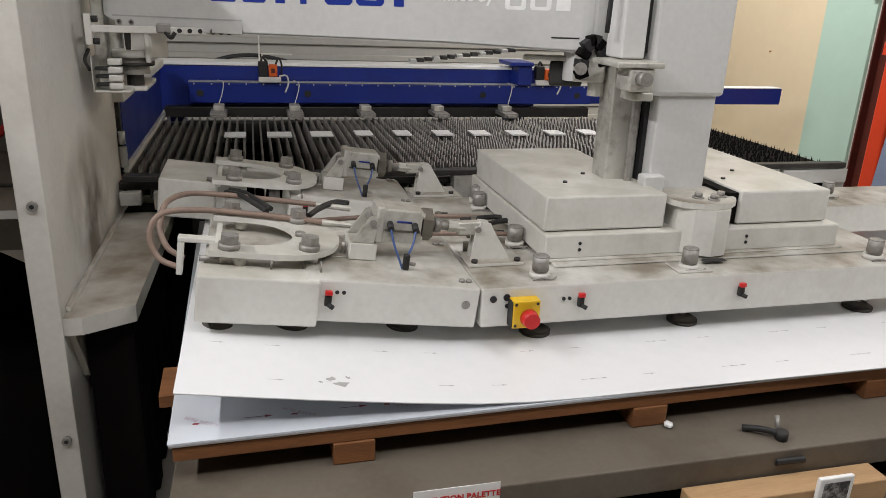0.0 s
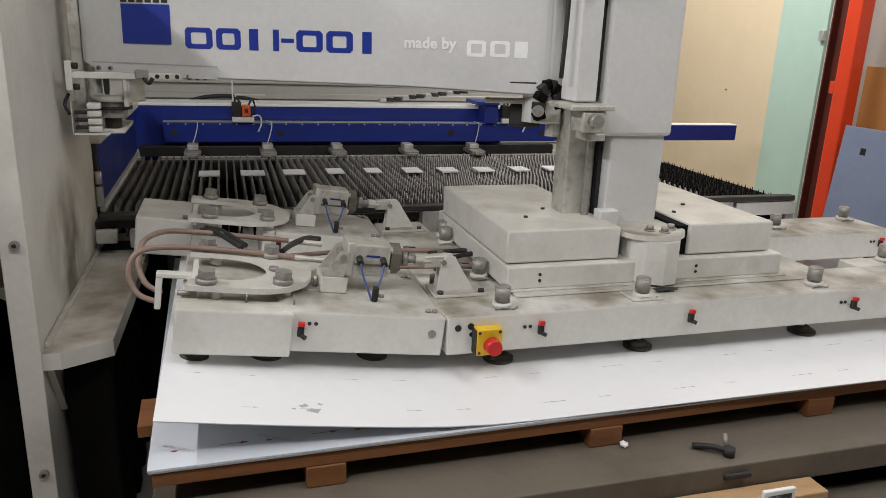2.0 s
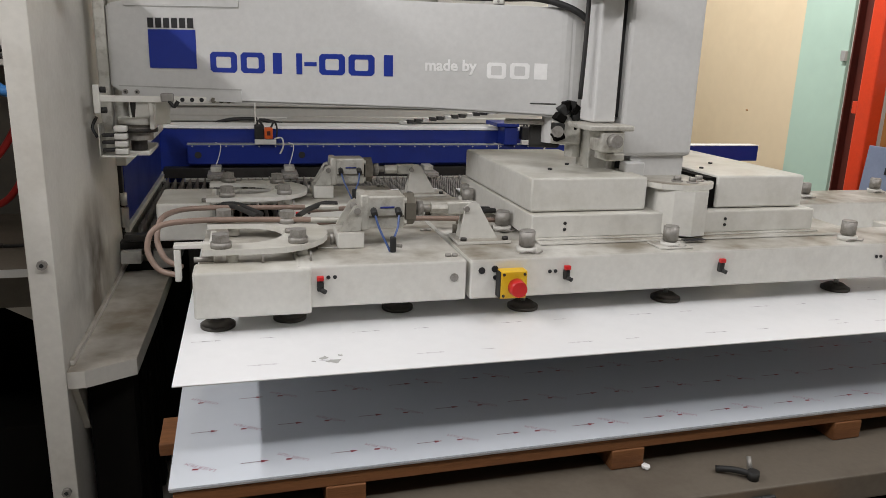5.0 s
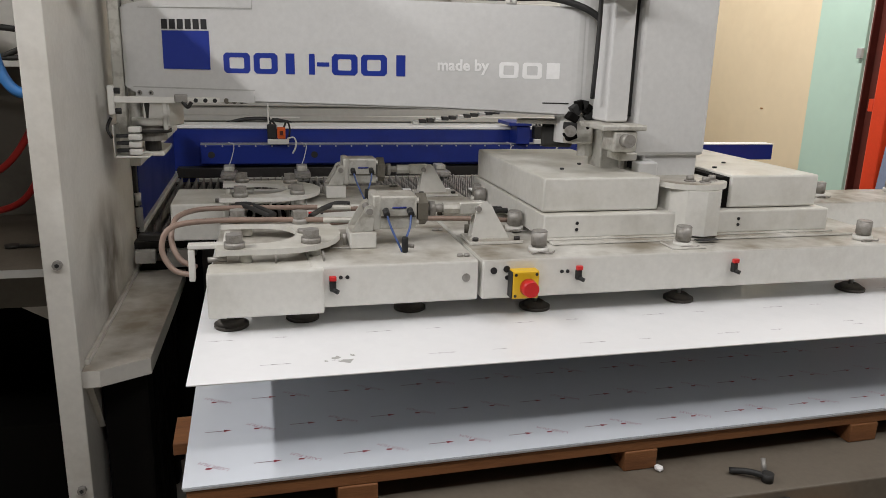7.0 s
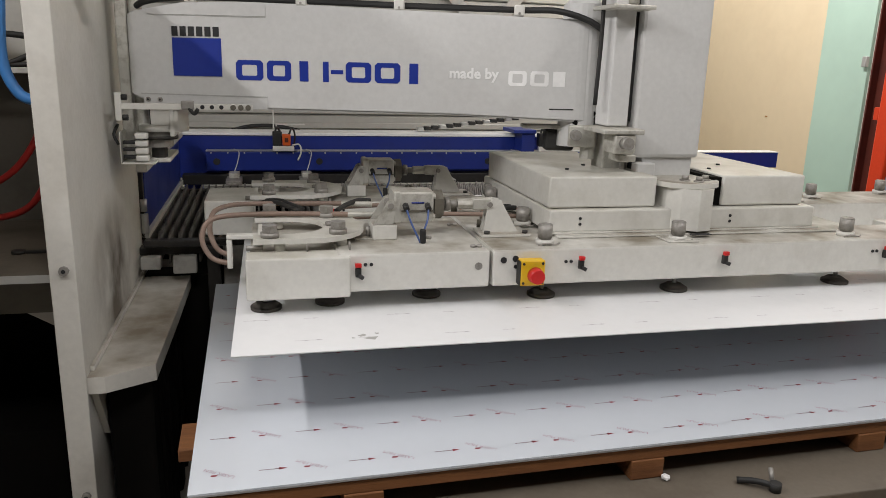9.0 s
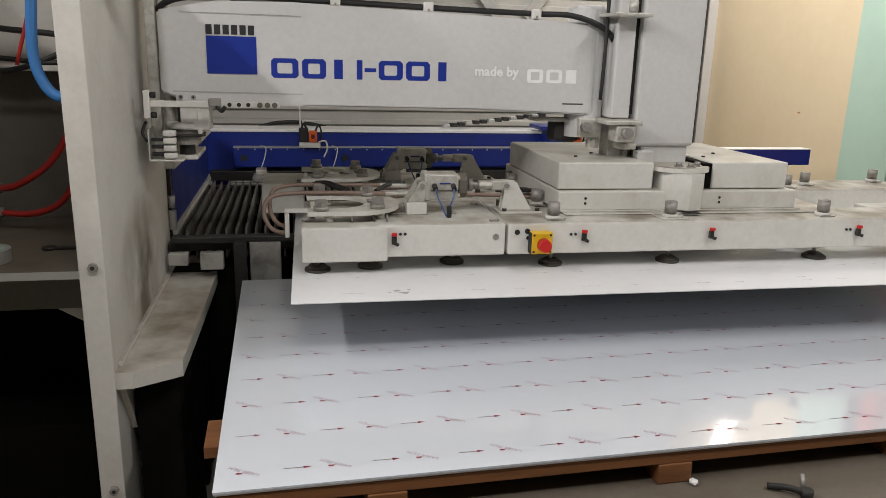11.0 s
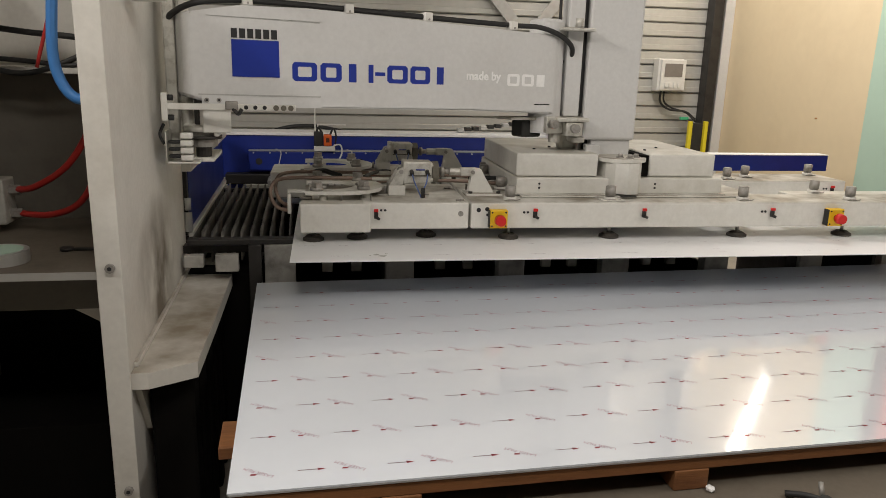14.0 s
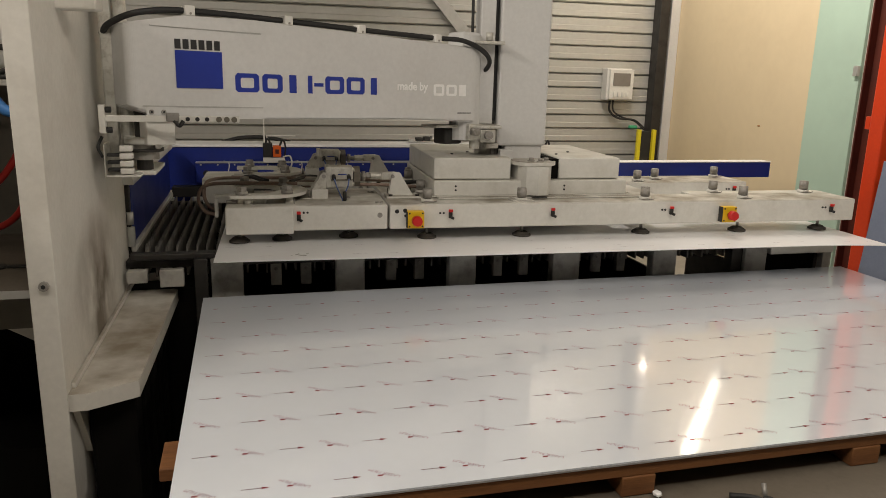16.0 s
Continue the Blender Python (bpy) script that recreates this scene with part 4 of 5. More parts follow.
part("clamp", box(B(), CX - 0.16, CX - 0.10, CY - 0.06, CY + 0.02, 0.575, 0.598, 0.004), ALU, col)
part("cable", tube(B(), [(CX - 0.225, CY, 2.2), (CX - 0.23, CY, 1.5), (CX - 0.225, CY, 1.0), (CX - 0.23, CY, 0.75)], 0.007), BLACK, col)
part("bracket", box(B(), CX - 0.24, CX - 0.10, CY - 0.105, CY + 0.05, 1.04, 1.053, 0.004), ALU, col)
part("pin", rod(B(), (CX - 0.17, CY - 0.09, 1.055), (CX - 0.17, CY - 0.09, 1.09), 0.016, 10), ALU, col)

# ---- vacuum gripper ----
GX, GY = 1.4, 0.6
grip = thing("vacuum_gripper", (GX, GY, 0.06), "dusty grey twin beam vacuum gripper with suction cups", "vacuum gripper")
T0, T1 = 0.058, 0.165
def beam_box(name, x0, x1, y0, y1, parent=grip, mat=GRIP):
    return part(name, box(B(), x0, x1, y0, y1, T0, T1, 0.006), mat, parent)
front = beam_box("front_beam", 0.715, 3.02, 0.29, 0.49)
rear = beam_box("rear_beam", 0.715, 2.82, 0.88, 1.14)
part("wide_plate", box(B(), 2.236, 3.02, 0.4905, 0.575, T1 - 0.05, T1, 0.004), COVER, grip)
for x in (0.72, 1.42, 1.95):
    part("cross_beam", box(B(), x, x + 0.28 if x < 1 else x + 0.12, 0.491, 0.879, T0 + 0.01, T1 - 0.004, 0.004), GRIP, grip)
part("rail_plate", box(B(), 0.95, 1.98, 0.40, 0.488, T1 + 0.001, T1 + 0.008, 0.002), GRIP, grip)
# two stepped covers either side of the lifting shaft
for a, b, la in ((0.935, 1.36, 0.004), (1.455, 1.87, 0.08)):
    c = part("cover_base", box(B(), a, b, 0.44, 1.16, T1 + 0.009, 0.243, 0.005), COVER, grip)
    part("cover_lid", box(B(), a + la, b - (0.06 if a < 1 else 0.03), 0.468, 1.12, 0.2455, 0.343, 0.006), COVER, c)
    # solid black block stands in for the shade inside the open end
    if a > 1:
        part("open_end", box(B(), a + 0.045, a + la - 0.0005, 0.478, 1.11, 0.2455, 0.337), VOID, c, "black block for the cover's shaded open end")
    part("base_lip", box(B(), a - 0.012, b + 0.012, 0.425, 0.4395, T1 + 0.0085, T1 + 0.013, 0.001), GRIP, c)
    for x, y in ((0.12, 0.62), (0.22, 0.72)):
        part("screw", rod(B(), (a + x, y, 0.343), (a + x, y, 0.348), 0.007, 8), INK, c)
    for k in (0, 1):
        part("hole", rod(B(), (a + 0.10, 0.441, 0.20 + 0.018 * k), (a + 0.10, 0.4385, 0.20 + 0.018 * k), 0.005, 8), INK, c)
shaft = part("shaft", box(B(), CX - 0.055, CX + 0.128, CY - 0.015, CY + 0.15, T1, 1.4, 0.006), COLUMN, grip)
part("slot", box(B(), CX - 0.068, CX - 0.0555, CY + 0.03, CY + 0.12, 0.30, 1.2), INK, grip, "black slot beside the shaft")
part("shaft_foot", box(B(), CX - 0.085, CX - 0.02, CY - 0.045, CY + 0.0, 0.30, 0.372, 0.005), COLUMN, grip)
part("guide", box(B(), CX - 0.165, CX - 0.07, CY + 0.05, CY + 0.14, T1, 0.9, 0.005), ALU, grip)
part("rack", rod(B(), (CX - 0.10, CY + 0.03, 0.3), (CX - 0.10, CY + 0.03, 0.9), 0.012, 8), STEEL, grip)
disc = [(CX + 0.055 + 0.105 * math.cos(a), 0.485 + 0.085 * math.sin(a)) for a in [math.pi * k / 10 + math.pi for k in range(11)]] + [(CX + 0.16, 0.60), (CX - 0.05, 0.60)]
disc_part = part("flange", prism(B(), disc, 0.312, 0.328), GRIP, grip)
for x, y in ((CX + 0.04, 0.47), (CX + 0.075, 0.445), (CX + 0.115, 0.475)):
    w = part("washer", rod(B(), (x, y, 0.328), (x, y, 0.332), 0.017, 16), STEEL, disc_part)
    part("bolt_head", rod(B(), (x, y, 0.332), (x, y, 0.344), 0.011, 6), STEEL, disc_part)
bm = prism(B(), [(CX - 0.025, 0.58), (CX - 0.025, 0.46), (CX + 0.0, 0.41), (CX + 0.05, 0.385), (CX + 0.10, 0.395), (CX + 0.13, 0.44), (CX + 0.14, 0.58)], T1 + 0.015, 0.311)
part("pivot_housing", bm, COVER, grip)
part("slot", box(B(), CX + 0.02, CX + 0.09, 0.365, 0.385, T1 + 0.0082, T1 + 0.010), INK, grip)

def plunger(x, y, z, parent):
    """Spring plunger: washer, wing clip and grey sleeve."""
    bm = rod(B(), (x, y, z + 0.014), (x, y, z + 0.018), 0.018, 20)
    rod(bm, (x, y, z + 0.018), (x, y, z + 0.056), 0.0215, 24)
    rod(bm, (x, y, z + 0.056), (x, y, z + 0.059), 0.0215, 24, 0.0185)
    p = part("plunger", bm, STEEL, parent, "steel spring plunger")
    part("collar", rod(B(), (x, y, z), (x, y, z + 0.014), 0.027, 16), PAINT, p)
    part("clip", tube(B(), [(x - 0.03, y - 0.03, z + 0.003), (x - 0.005, y - 0.027, z + 0.006), (x + 0.02, y - 0.034, z + 0.004), (x + 0.036, y - 0.024, z + 0.006)], 0.0025, 6, 4), STEEL, p)
    return p


for x, y in ((0.887, 0.348), (1.318, 0.348), (1.919, 0.345), (2.431, 0.344), (2.885, 0.50), (2.386, 0.53), (0.905, 0.60)):
    plunger(x, y, T1 + 0.0005, grip)
for x, y in ((0.91, 0.98), (2.174, 0.93), (2.315, 1.0), (2.734, 1.08), (0.93, 1.07)):
    plunger(x, y, T1 + 0.0005, grip)
part("base_plate", box(B(), 1.27, 1.37, 0.31, 0.39, T1 + 0.0003, T1 + 0.006, 0.002), GRIP, grip)


def cup(x, y, parent, drop=0.058, r=0.042):
    bm = rod(B(), (x, y, 0.004), (x, y, 0.012), r, 24)
    rod(bm, (x, y, 0.012), (x, y, 0.024), r * 0.96, 24, r * 0.55)
    c = part("suction_cup", bm, CUP, parent, "black rubber suction cup")
    part("stem", rod(B(), (x, y, 0.024), (x, y, T0), 0.007, 10), STEEL, c)


for x in (0.89, 1.33, 1.92, 2.43, 2.88):
    cup(x, 0.36, grip)
    cup(x, 1.02, grip)


def valve(x, parent, y=0.29, two=True):
    """Small red-handled valve with screw holes on a beam's front."""
    v = part("valve", box(B(), x - 0.007, x + 0.009, y - 0.014, y - 0.0005, 0.103, 0.130, 0.003), BLACK, parent)
    part("handle", box(B(), x - 0.008, x + 0.009, y - 0.018, y - 0.006, 0.1305, 0.142, 0.002), REDPL, v, "red handle")
    part("spout", rod(B(), (x + 0.002, y - 0.012, 0.108), (x + 0.012, y - 0.022, 0.104), 0.006, 8), BLACK, v)
    if two:
        for k in (1, 2):
            part("hole", rod(B(), (x - 0.012 - 0.016 * k, y + 0.001, 0.125), (x - 0.012 - 0.016 * k, y - 0.003, 0.125), 0.005, 8), INK, v)
    return v


def stop_button(x, parent, y=0.29):
    e = part("stop_button", box(B(), x - 0.036, x + 0.036, y - 0.035, y - 0.0005, 0.066, 0.140, 0.004), YELLOW, parent, "yellow box with red stop button")
    part("stem", rod(B(), (x, y - 0.035, 0.103), (x, y - 0.052, 0.103), 0.013, 16), DARKSTEEL, e)
    part("button", rod(B(), (x, y - 0.052, 0.103), (x, y - 0.078, 0.103), 0.023, 24, 0.020), REDPL, e, "red mushroom button")
    part("side", box(B(), x - 0.038, x - 0.0362, y - 0.034, y - 0.002, 0.068, 0.138), BLACK, e)
    for sx in (-0.028, 0.028):
        for sz in (0.075, 0.131):
            part("screw", rod(B(), (x + sx, y - 0.0345, sz), (x + sx, y - 0.0365, sz), 0.004, 8), DARKSTEEL, e)


stop_button(0.822, grip)
stop_button(2.313, grip)
for x in (0.977, 1.445, 2.026, 2.882):
    valve(x, grip, two=x != 1.445)
for x, z in ((0.745, 0.135), (0.78, 0.138), (0.782, 0.115)):
    part("hole", rod(B(), (x, 0.291, z), (x, 0.287, z), 0.009 if z > 0.12 else 0.006, 12), INK, grip)
valve(2.74, grip, y=0.88)

# two hinged wings that bend the sheet's corner up
HINGE_X, HINGE_Z = 0.712, 0.10
def wing(y, x_end, deep, oy, cy, box_at):
    """A hinged wing: body, end box, horseshoe plate with bolts, and the cylinder that lifts it."""
    w = part("wing", box(B(), 0.28, 0.705, y, y + deep, T0, T1, 0.006), GRIP, grip, "hinged gripper wing", pivot=(HINGE_X, y + 0.2, HINGE_Z))
    bx0, bx1, by0, by1, bz0 = box_at
    part("end_box", box(B(), bx0, bx1, by0, by1, bz0, T1 - 0.002, 0.006), COVER, w)
    part("end_plate", box(B(), max(bx0, x_end) + 0.01, 0.279, by1 + 0.001, y + deep - 0.01, 0.10, T1 - 0.006, 0.003), GRIP, w)
    part("inner_wall", box(B(), x_end + 0.03, x_end + 0.045, oy - 0.10, oy + 0.10, T1 - 0.005, T1 + 0.020, 0.002), COVER, w)
    # horseshoe plate, open to the end
    o = [(x_end + 0.02, oy - 0.17)]
    o += [(0.22 + 0.155 * math.sin(a), oy - 0.17 * math.cos(a)) for a in [math.pi * k / 12 for k in range(13)]]
    o += [(x_end + 0.02, oy + 0.17), (x_end + 0.02, oy + 0.110)]
    o += [(0.16 + 0.10 * math.sin(a), oy + 0.110 * math.cos(a)) for a in [math.pi * k / 10 for k in range(11)]]
    o += [(x_end + 0.02, oy - 0.110)]
    shoe = part("horseshoe_plate", prism(B(), o, T1 + 0.022, T1 + 0.036), COVER, w)
    for sx, sy in ((0.13, -0.14), (0.30, -0.10), (0.13, 0.14), (0.30, 0.10)):
        part("spacer", rod(B(), (sx, oy + sy, T1 - 0.002), (sx, oy + sy, T1 + 0.0215), 0.016, 10), GRIP, w)
    for sx, sy in ((0.105, -0.145), (0.29, -0.115), (0.105, 0.145), (0.275, 0.11)):
        bm = rod(B(), (sx, oy + sy, T1 + 0.036), (sx, oy + sy, T1 + 0.050), 0.025, 16)
        rod(bm, (sx, oy + sy, T1 + 0.0505), (sx, oy + sy, T1 + 0.070), 0.0225, 6)
        part("bolt", bm, STEEL, w)
    part("small_bolt", rod(B(), (0.275, oy - 0.01, T1 + 0.036), (0.275, oy - 0.01, T1 + 0.046), 0.013, 8), STEEL, w)
    part("pin", rod(B(), (x_end + 0.0, y + 0.075, T1 + 0.006), (x_end + 0.045, y + 0.075, T1 + 0.006), 0.007, 8), STEEL, w)
    for px in (0.20, 0.315):
        part("clip", box(B(), px, px + 0.004, oy - 0.172, oy - 0.15, T1 + 0.0005, T1 + 0.0215), STEEL, w)
    # cylinder: foot, body, rod
    cz = T1 + 0.095
    foot = part("cylinder_foot", box(B(), 0.395, 0.465, cy - 0.05, cy + 0.05, T1 + 0.0005, T1 + 0.045, 0.003), GRIP, w)
    bm = prism(B(), [(0.40, T1 + 0.046), (0.455, T1 + 0.046), (0.462, T1 + 0.105), (0.452, T1 + 0.118), (0.438, T1 + 0.112)], cy - 0.045, cy - 0.036, "y")
    part("clevis", bm, ALU, w)
    bm = prism(B(), [(0.40, T1 + 0.046), (0.455, T1 + 0.046), (0.462, T1 + 0.105), (0.452, T1 + 0.118), (0.438, T1 + 0.112)], cy + 0.036, cy + 0.045, "y")
    part("clevis", bm, ALU, w)
    part("clevis_pin", rod(B(), (0.447, cy - 0.052, T1 + 0.10), (0.447, cy + 0.05, T1 + 0.10), 0.009, 10), STEEL, w)
    bm = box(B(), 0.466, 0.575, cy - 0.042, cy + 0.042, cz - 0.045, cz + 0.045, 0.006)
    for z in (-0.03, 0.03):
        rod(bm, (0.46, cy - 0.032, cz + z), (0.58, cy - 0.032, cz + z), 0.009, 8)
    cyl = part("cylinder", bm, ALU, w, "dusty pneumatic cylinder")
    part("cap", box(B(), 0.455, 0.478, cy - 0.045, cy + 0.045, cz - 0.048, cz + 0.048, 0.006), ALU, cyl)
    part("label_bar", box(B(), 0.508, 0.546, cy - 0.0435, cy - 0.0422, cz + 0.010, cz + 0.015), BLUE, cyl)
    part("nut", rod(B(), (0.578, cy, cz), (0.606, cy, cz), 0.044, 6), GRIME, cyl)
    part("rib", box(B(), 0.478, 0.572, cy - 0.0445, cy - 0.0425, cz - 0.014, cz - 0.009), GRIME, cyl)
    part("lock_nut", rod(B(), (0.616, cy, cz), (0.632, cy, cz), 0.021, 6), STEEL, w)
    part("piston_rod", rod(B(), (0.612, cy, cz), (0.66, cy, cz), 0.011, 10), STEEL, w)
    part("rod_end", rod(B(), (0.655, cy, cz), (0.70, cy, cz), 0.016, 8), ALU, w)
    for fx in (0.49, 0.555):
        part("elbow", rod(B(), (fx, cy - 0.043, cz + 0.006), (fx, cy - 0.065, cz - 0.002), 0.009, 8), BLACK, w)
    part("air_tube", tube(B(), [(0.49, cy - 0.06, cz), (0.50, cy - 0.075, cz - 0.035), (0.515, cy - 0.09, cz - 0.07), (0.525, cy - 0.10, T1 + 0.002)], 0.003, 6, 4), BLUETUBE, w)
    part("air_tube", tube(B(), [(0.555, cy - 0.06, cz), (0.55, cy - 0.075, cz - 0.03), (0.54, cy - 0.09, cz - 0.05), (0.533, cy - 0.10, T1 + 0.035)], 0.003, 6, 4), BLUETUBE, w)
    thr = part("throttle", box(B(), 0.524, 0.54, cy - 0.108, cy - 0.092, T1 + 0.0005, T1 + 0.042, 0.004), BLACK, w)
    part("screw", rod(B(), (0.54, cy - 0.10, T1 + 0.018), (0.556, cy - 0.10, T1 + 0.016), 0.005, 8), STEEL, thr)
    # hinge straps at the joint
    for k in (0, 1):
        part("hinge_screw", rod(B(), (0.665 + 0.018 * k, y + 0.04, T1), (0.665 + 0.018 * k, y + 0.04, T1 + 0.007), 0.008, 8), STEEL, w)
        part("hinge_screw", rod(B(), (0.665 + 0.018 * k, y + 0.33, T1), (0.665 + 0.018 * k, y + 0.33, T1 + 0.007), 0.008, 8), STEEL, w)
    part("rivet_disc", rod(B(), (0.672, y + 0.001, 0.12), (0.672, y - 0.002, 0.12), 0.011, 16), STEEL, w)
    part("floor_plate", box(B(), 0.345, 0.40, y + 0.16, y + 0.27, T1 + 0.0003, T1 + 0.004), GRIP, w)
    part("stop_pin", rod(B(), (0.385, y + 0.19, T1), (0.385, y + 0.19, T1 + 0.034), 0.006, 8), STEEL, w)
    for cx, cyy in ((0.09, 0.06), (0.265, 0.09), (0.55, 0.12)):
        bm = rod(B(), (cx, y + cyy, 0.004), (cx, y + cyy, 0.012), 0.042, 24)
        rod(bm, (cx, y + cyy, 0.012), (cx, y + cyy, 0.024), 0.040, 24, 0.026)
        c = part("suction_cup", bm, CUP, w, "black rubber suction cup")
        part("stem", rod(B(), (cx, y + cyy, 0.024), (cx, y + cyy, T0), 0.008, 10), STEEL, c)
    valve(0.333, w, y=y, two=False)
    for k in (1, 2):
        part("hole", rod(B(), (0.338 + 0.016 * k, y + 0.001, 0.135), (0.338 + 0.016 * k, y - 0.002, 0.135), 0.005, 8), INK, w)
    # bearing block on the fixed beam, for the rod
    for k, yy in enumerate((cy - 0.02, cy + 0.012)):
        part("rod_bracket", prism(B(), [(0.735, T1 + 0.01), (0.845, T1 + 0.01), (0.800, T1 + 0.085), (0.788, T1 + 0.108), (0.762, T1 + 0.112), (0.748, T1 + 0.09)], yy, yy + 0.008, "y"), GRIP, grip)
    part("bracket_foot", box(B(), 0.722, 0.875, cy - 0.055, cy + 0.05, T1 + 0.0004, T1 + 0.01, 0.002), GRIP, grip)
    part("bracket_head", box(B(), 0.70, 0.765, cy - 0.014, cy + 0.014, cz - 0.018, cz + 0.018, 0.005), ALU, grip)
    part("head_pin", rod(B(), (0.752, cy - 0.028, cz), (0.752, cy + 0.026, cz), 0.008, 10), STEEL, grip)
    for fx in (0.74, 0.86):
        part("foot_bolt", rod(B(), (fx, cy - 0.043, T1 + 0.01), (fx, cy - 0.043, T1 + 0.018), 0.009, 8), DARKSTEEL, grip)
    return w


wing_front = wing(0.29, 0.041, 0.46, 0.505, 0.49, (0.041, 0.313, 0.276, 0.36, 0.048))
wing_rear = wing(1.05, 0.02, 0.36, 1.17, 1.20, (-0.125, 0.05, 1.115, 1.40, 0.035))
part("bracket_shelf", box(B(), 0.716, 0.90, 1.1405, 1.30, T1 - 0.04, T1, 0.003), GRIP, grip)
for x0, x1, y, z in ((0.36, 0.92, 0.64, T1 + 0.028), (0.34, 0.90, 0.83, T1 + 0.024)):   # air lines that run along the wing to the fixed frame
    part("air_line", tube(B(), [(x0, y, z), (x0 + 0.2, y + 0.01, z + 0.004), (x1 - 0.16, y - 0.008, z + 0.004), (x1, y, z - 0.008)], 0.0075, 8, 4), HOSE, grip, "brown air line")
for x, y in ((0.75, 0.56), (0.80, 0.70), (0.86, 0.66), (0.74, 0.86), (0.84, 0.80)):
    part("fitting", rod(B(), (x, y, T1 - 0.004), (x, y, T1 + 0.03), 0.011, 6), GRIME, grip)
    part("fitting", rod(B(), (x, y, T1 + 0.022), (x + 0.03, y - 0.006, T1 + 0.022), 0.008, 8), BLACK, grip)
RUN_A = [(-0.005, 0.51, 0.090), (-0.056, 0.535, 0.099), (-0.083, 0.55, 0.135), (-0.086, 0.56, 0.169), (-0.072, 0.57, 0.199), (-0.036, 0.59, 0.212), (0.049, 0.62, 0.212), (0.162, 0.617, 0.212), (0.266, 0.607, 0.212), (0.348, 0.595, 0.212)]
RUN_B = [(-0.005, 0.56, 0.100), (-0.045, 0.59, 0.112), (-0.068, 0.62, 0.150), (-0.068, 0.65, 0.190), (-0.054, 0.69, 0.212), (-0.006, 0.77, 0.213), (0.089, 0.785, 0.213), (0.212, 0.776, 0.213), (0.345, 0.766, 0.213)]
for run in (RUN_A, RUN_B):
    part("hose", tube(B(), run, 0.0078), HOSE, wing_front, "brown vacuum hose looped over the end")
    x, y, z = run[-1]
    part("hose_nozzle", rod(B(), (x - 0.01, y, z), (x + 0.09, y - 0.006, z - 0.002), 0.0088, 10), ALU, wing_front)
for dx, dy in ((0.0, 0.0), (0.012, 0.03)):
    part("hose", tube(B(), [(0.085 + dx, 0.835 + dy, 0.208), (0.126 + dx, 0.777 + dy, 0.218), (0.163 + dx, 0.71 + dy, 0.216), (0.195 + dx, 0.647 + dy, 0.214)], 0.0075), BLACK, wing_front, "short black hose")
    part("hose", tube(B(), [(0.306 + dx, 0.638 + dy, 0.214), (0.339 + dx, 0.709 + dy, 0.216), (0.383 + dx, 0.772 + dy, 0.217), (0.425 + dx, 0.79 + dy, 0.212)], 0.0075), BLACK, wing_front, "short black hose")
part("hose_bracket", box(B(), -0.015, 0.08, 0.47, 0.50, 0.17, 0.183, 0.003), GRIP, wing_front)
part("hose_bracket", box(B(), -0.015, 0.0, 0.47, 0.50, 0.085, 0.17, 0.003), GRIP, wing_front)
part("hose", tube(B(), [(0.80, 0.70, T1 + 0.02), (0.90, 0.74, T1 + 0.03), (0.96, 0.78, T1 + 0.02), (0.92, 0.82, T1 + 0.02), (0.80, 0.80, T1 + 0.02)], 0.008), BLACK, grip)

# ---- the sheet being lifted, in strips that tilt against each other ----
SX, SY, SW, SL, N = 0.010, 0.017, 1.5, 3.0, 24
sheet = thing("lifted_sheet", (SX, SY, 0.0), "thin steel sheet in scuffed white film held by suction cups", "metal sheet")
strips = []
for i in range(N):
    x0, x1 = SX + i * SL / N, SX + (i + 1) * SL / N
    bm = box(B(), x0, x1, SY, SY + SW, 0.0, 0.0032)
    bm.normal_update()
    bmesh.ops.delete(bm, geom=[f for f in bm.faces if abs(f.normal.x) > 0.9], context="FACES_ONLY")
    s_ = part("strip", bm, FILMTOP, sheet, pivot=(x0, SY, 0.0))
    strips.append(s_)
    bm = B()
    for r in range(9):
        ax_ = x0 + (0.03 if (i + r) % 3 else -1)
        if ax_ > 0 and (r < 2 or r > 6):
            for pts in ([(ax_ + 0.022, -0.0008), (ax_ + 0.05, -0.0008), (ax_ + 0.05, 0.0008), (ax_ + 0.022, 0.0008)], [(ax_ + 0.046, -0.003), (ax_ + 0.06, 0), (ax_ + 0.046, 0.003)]):
                bm.faces.new([bm.verts.new((p, SY + 0.075 + r * 0.16 + q, 0.0036)) for p, q in pts])
    if bm.verts:
        tagged(part("film_print", bm, FAINTINK, s_, "faint printed arrows"), kind="stuff")
    else:
        bm.free()
for i, (sx, sy, w_) in enumerate(((0.325, 0.105, 0.012), (0.345, 0.085, 0.02), (0.36, 0.115, 0.008), (0.30, 0.09, 0.006))):
    k = int((sx - SX) / (SL / N))
    pts = [(sx + w_ * random.uniform(0.4, 1.2) * math.cos(a), sy + 0.9 * w_ * random.uniform(0.3, 1.2) * math.sin(a)) for a in [j * 0.7 for j in range(9)]]
    bm = B()
    bm.faces.new([bm.verts.new((min(max(p, SX + k * SL / N), SX + (k + 1) * SL / N), q, 0.0037)) for p, q in pts])
    part("scuff", bm, GREYHOSE, strips[k], "dark scuff mark")

# ---- stack on the pallet ----
stack = thing("sheet_stack", (0, 0, -0.012), "stack of steel sheets under pale blue printed film", "sheet stack")
part("sheet", box(B(), 0.004, 2.998, 0.004, 1.498, -0.012, -0.0075), EDGE, stack)
part("sheet", box(B(), 0.002, 3.002, -0.002, 1.5, -0.0072, -0.0038), EDGE, stack)
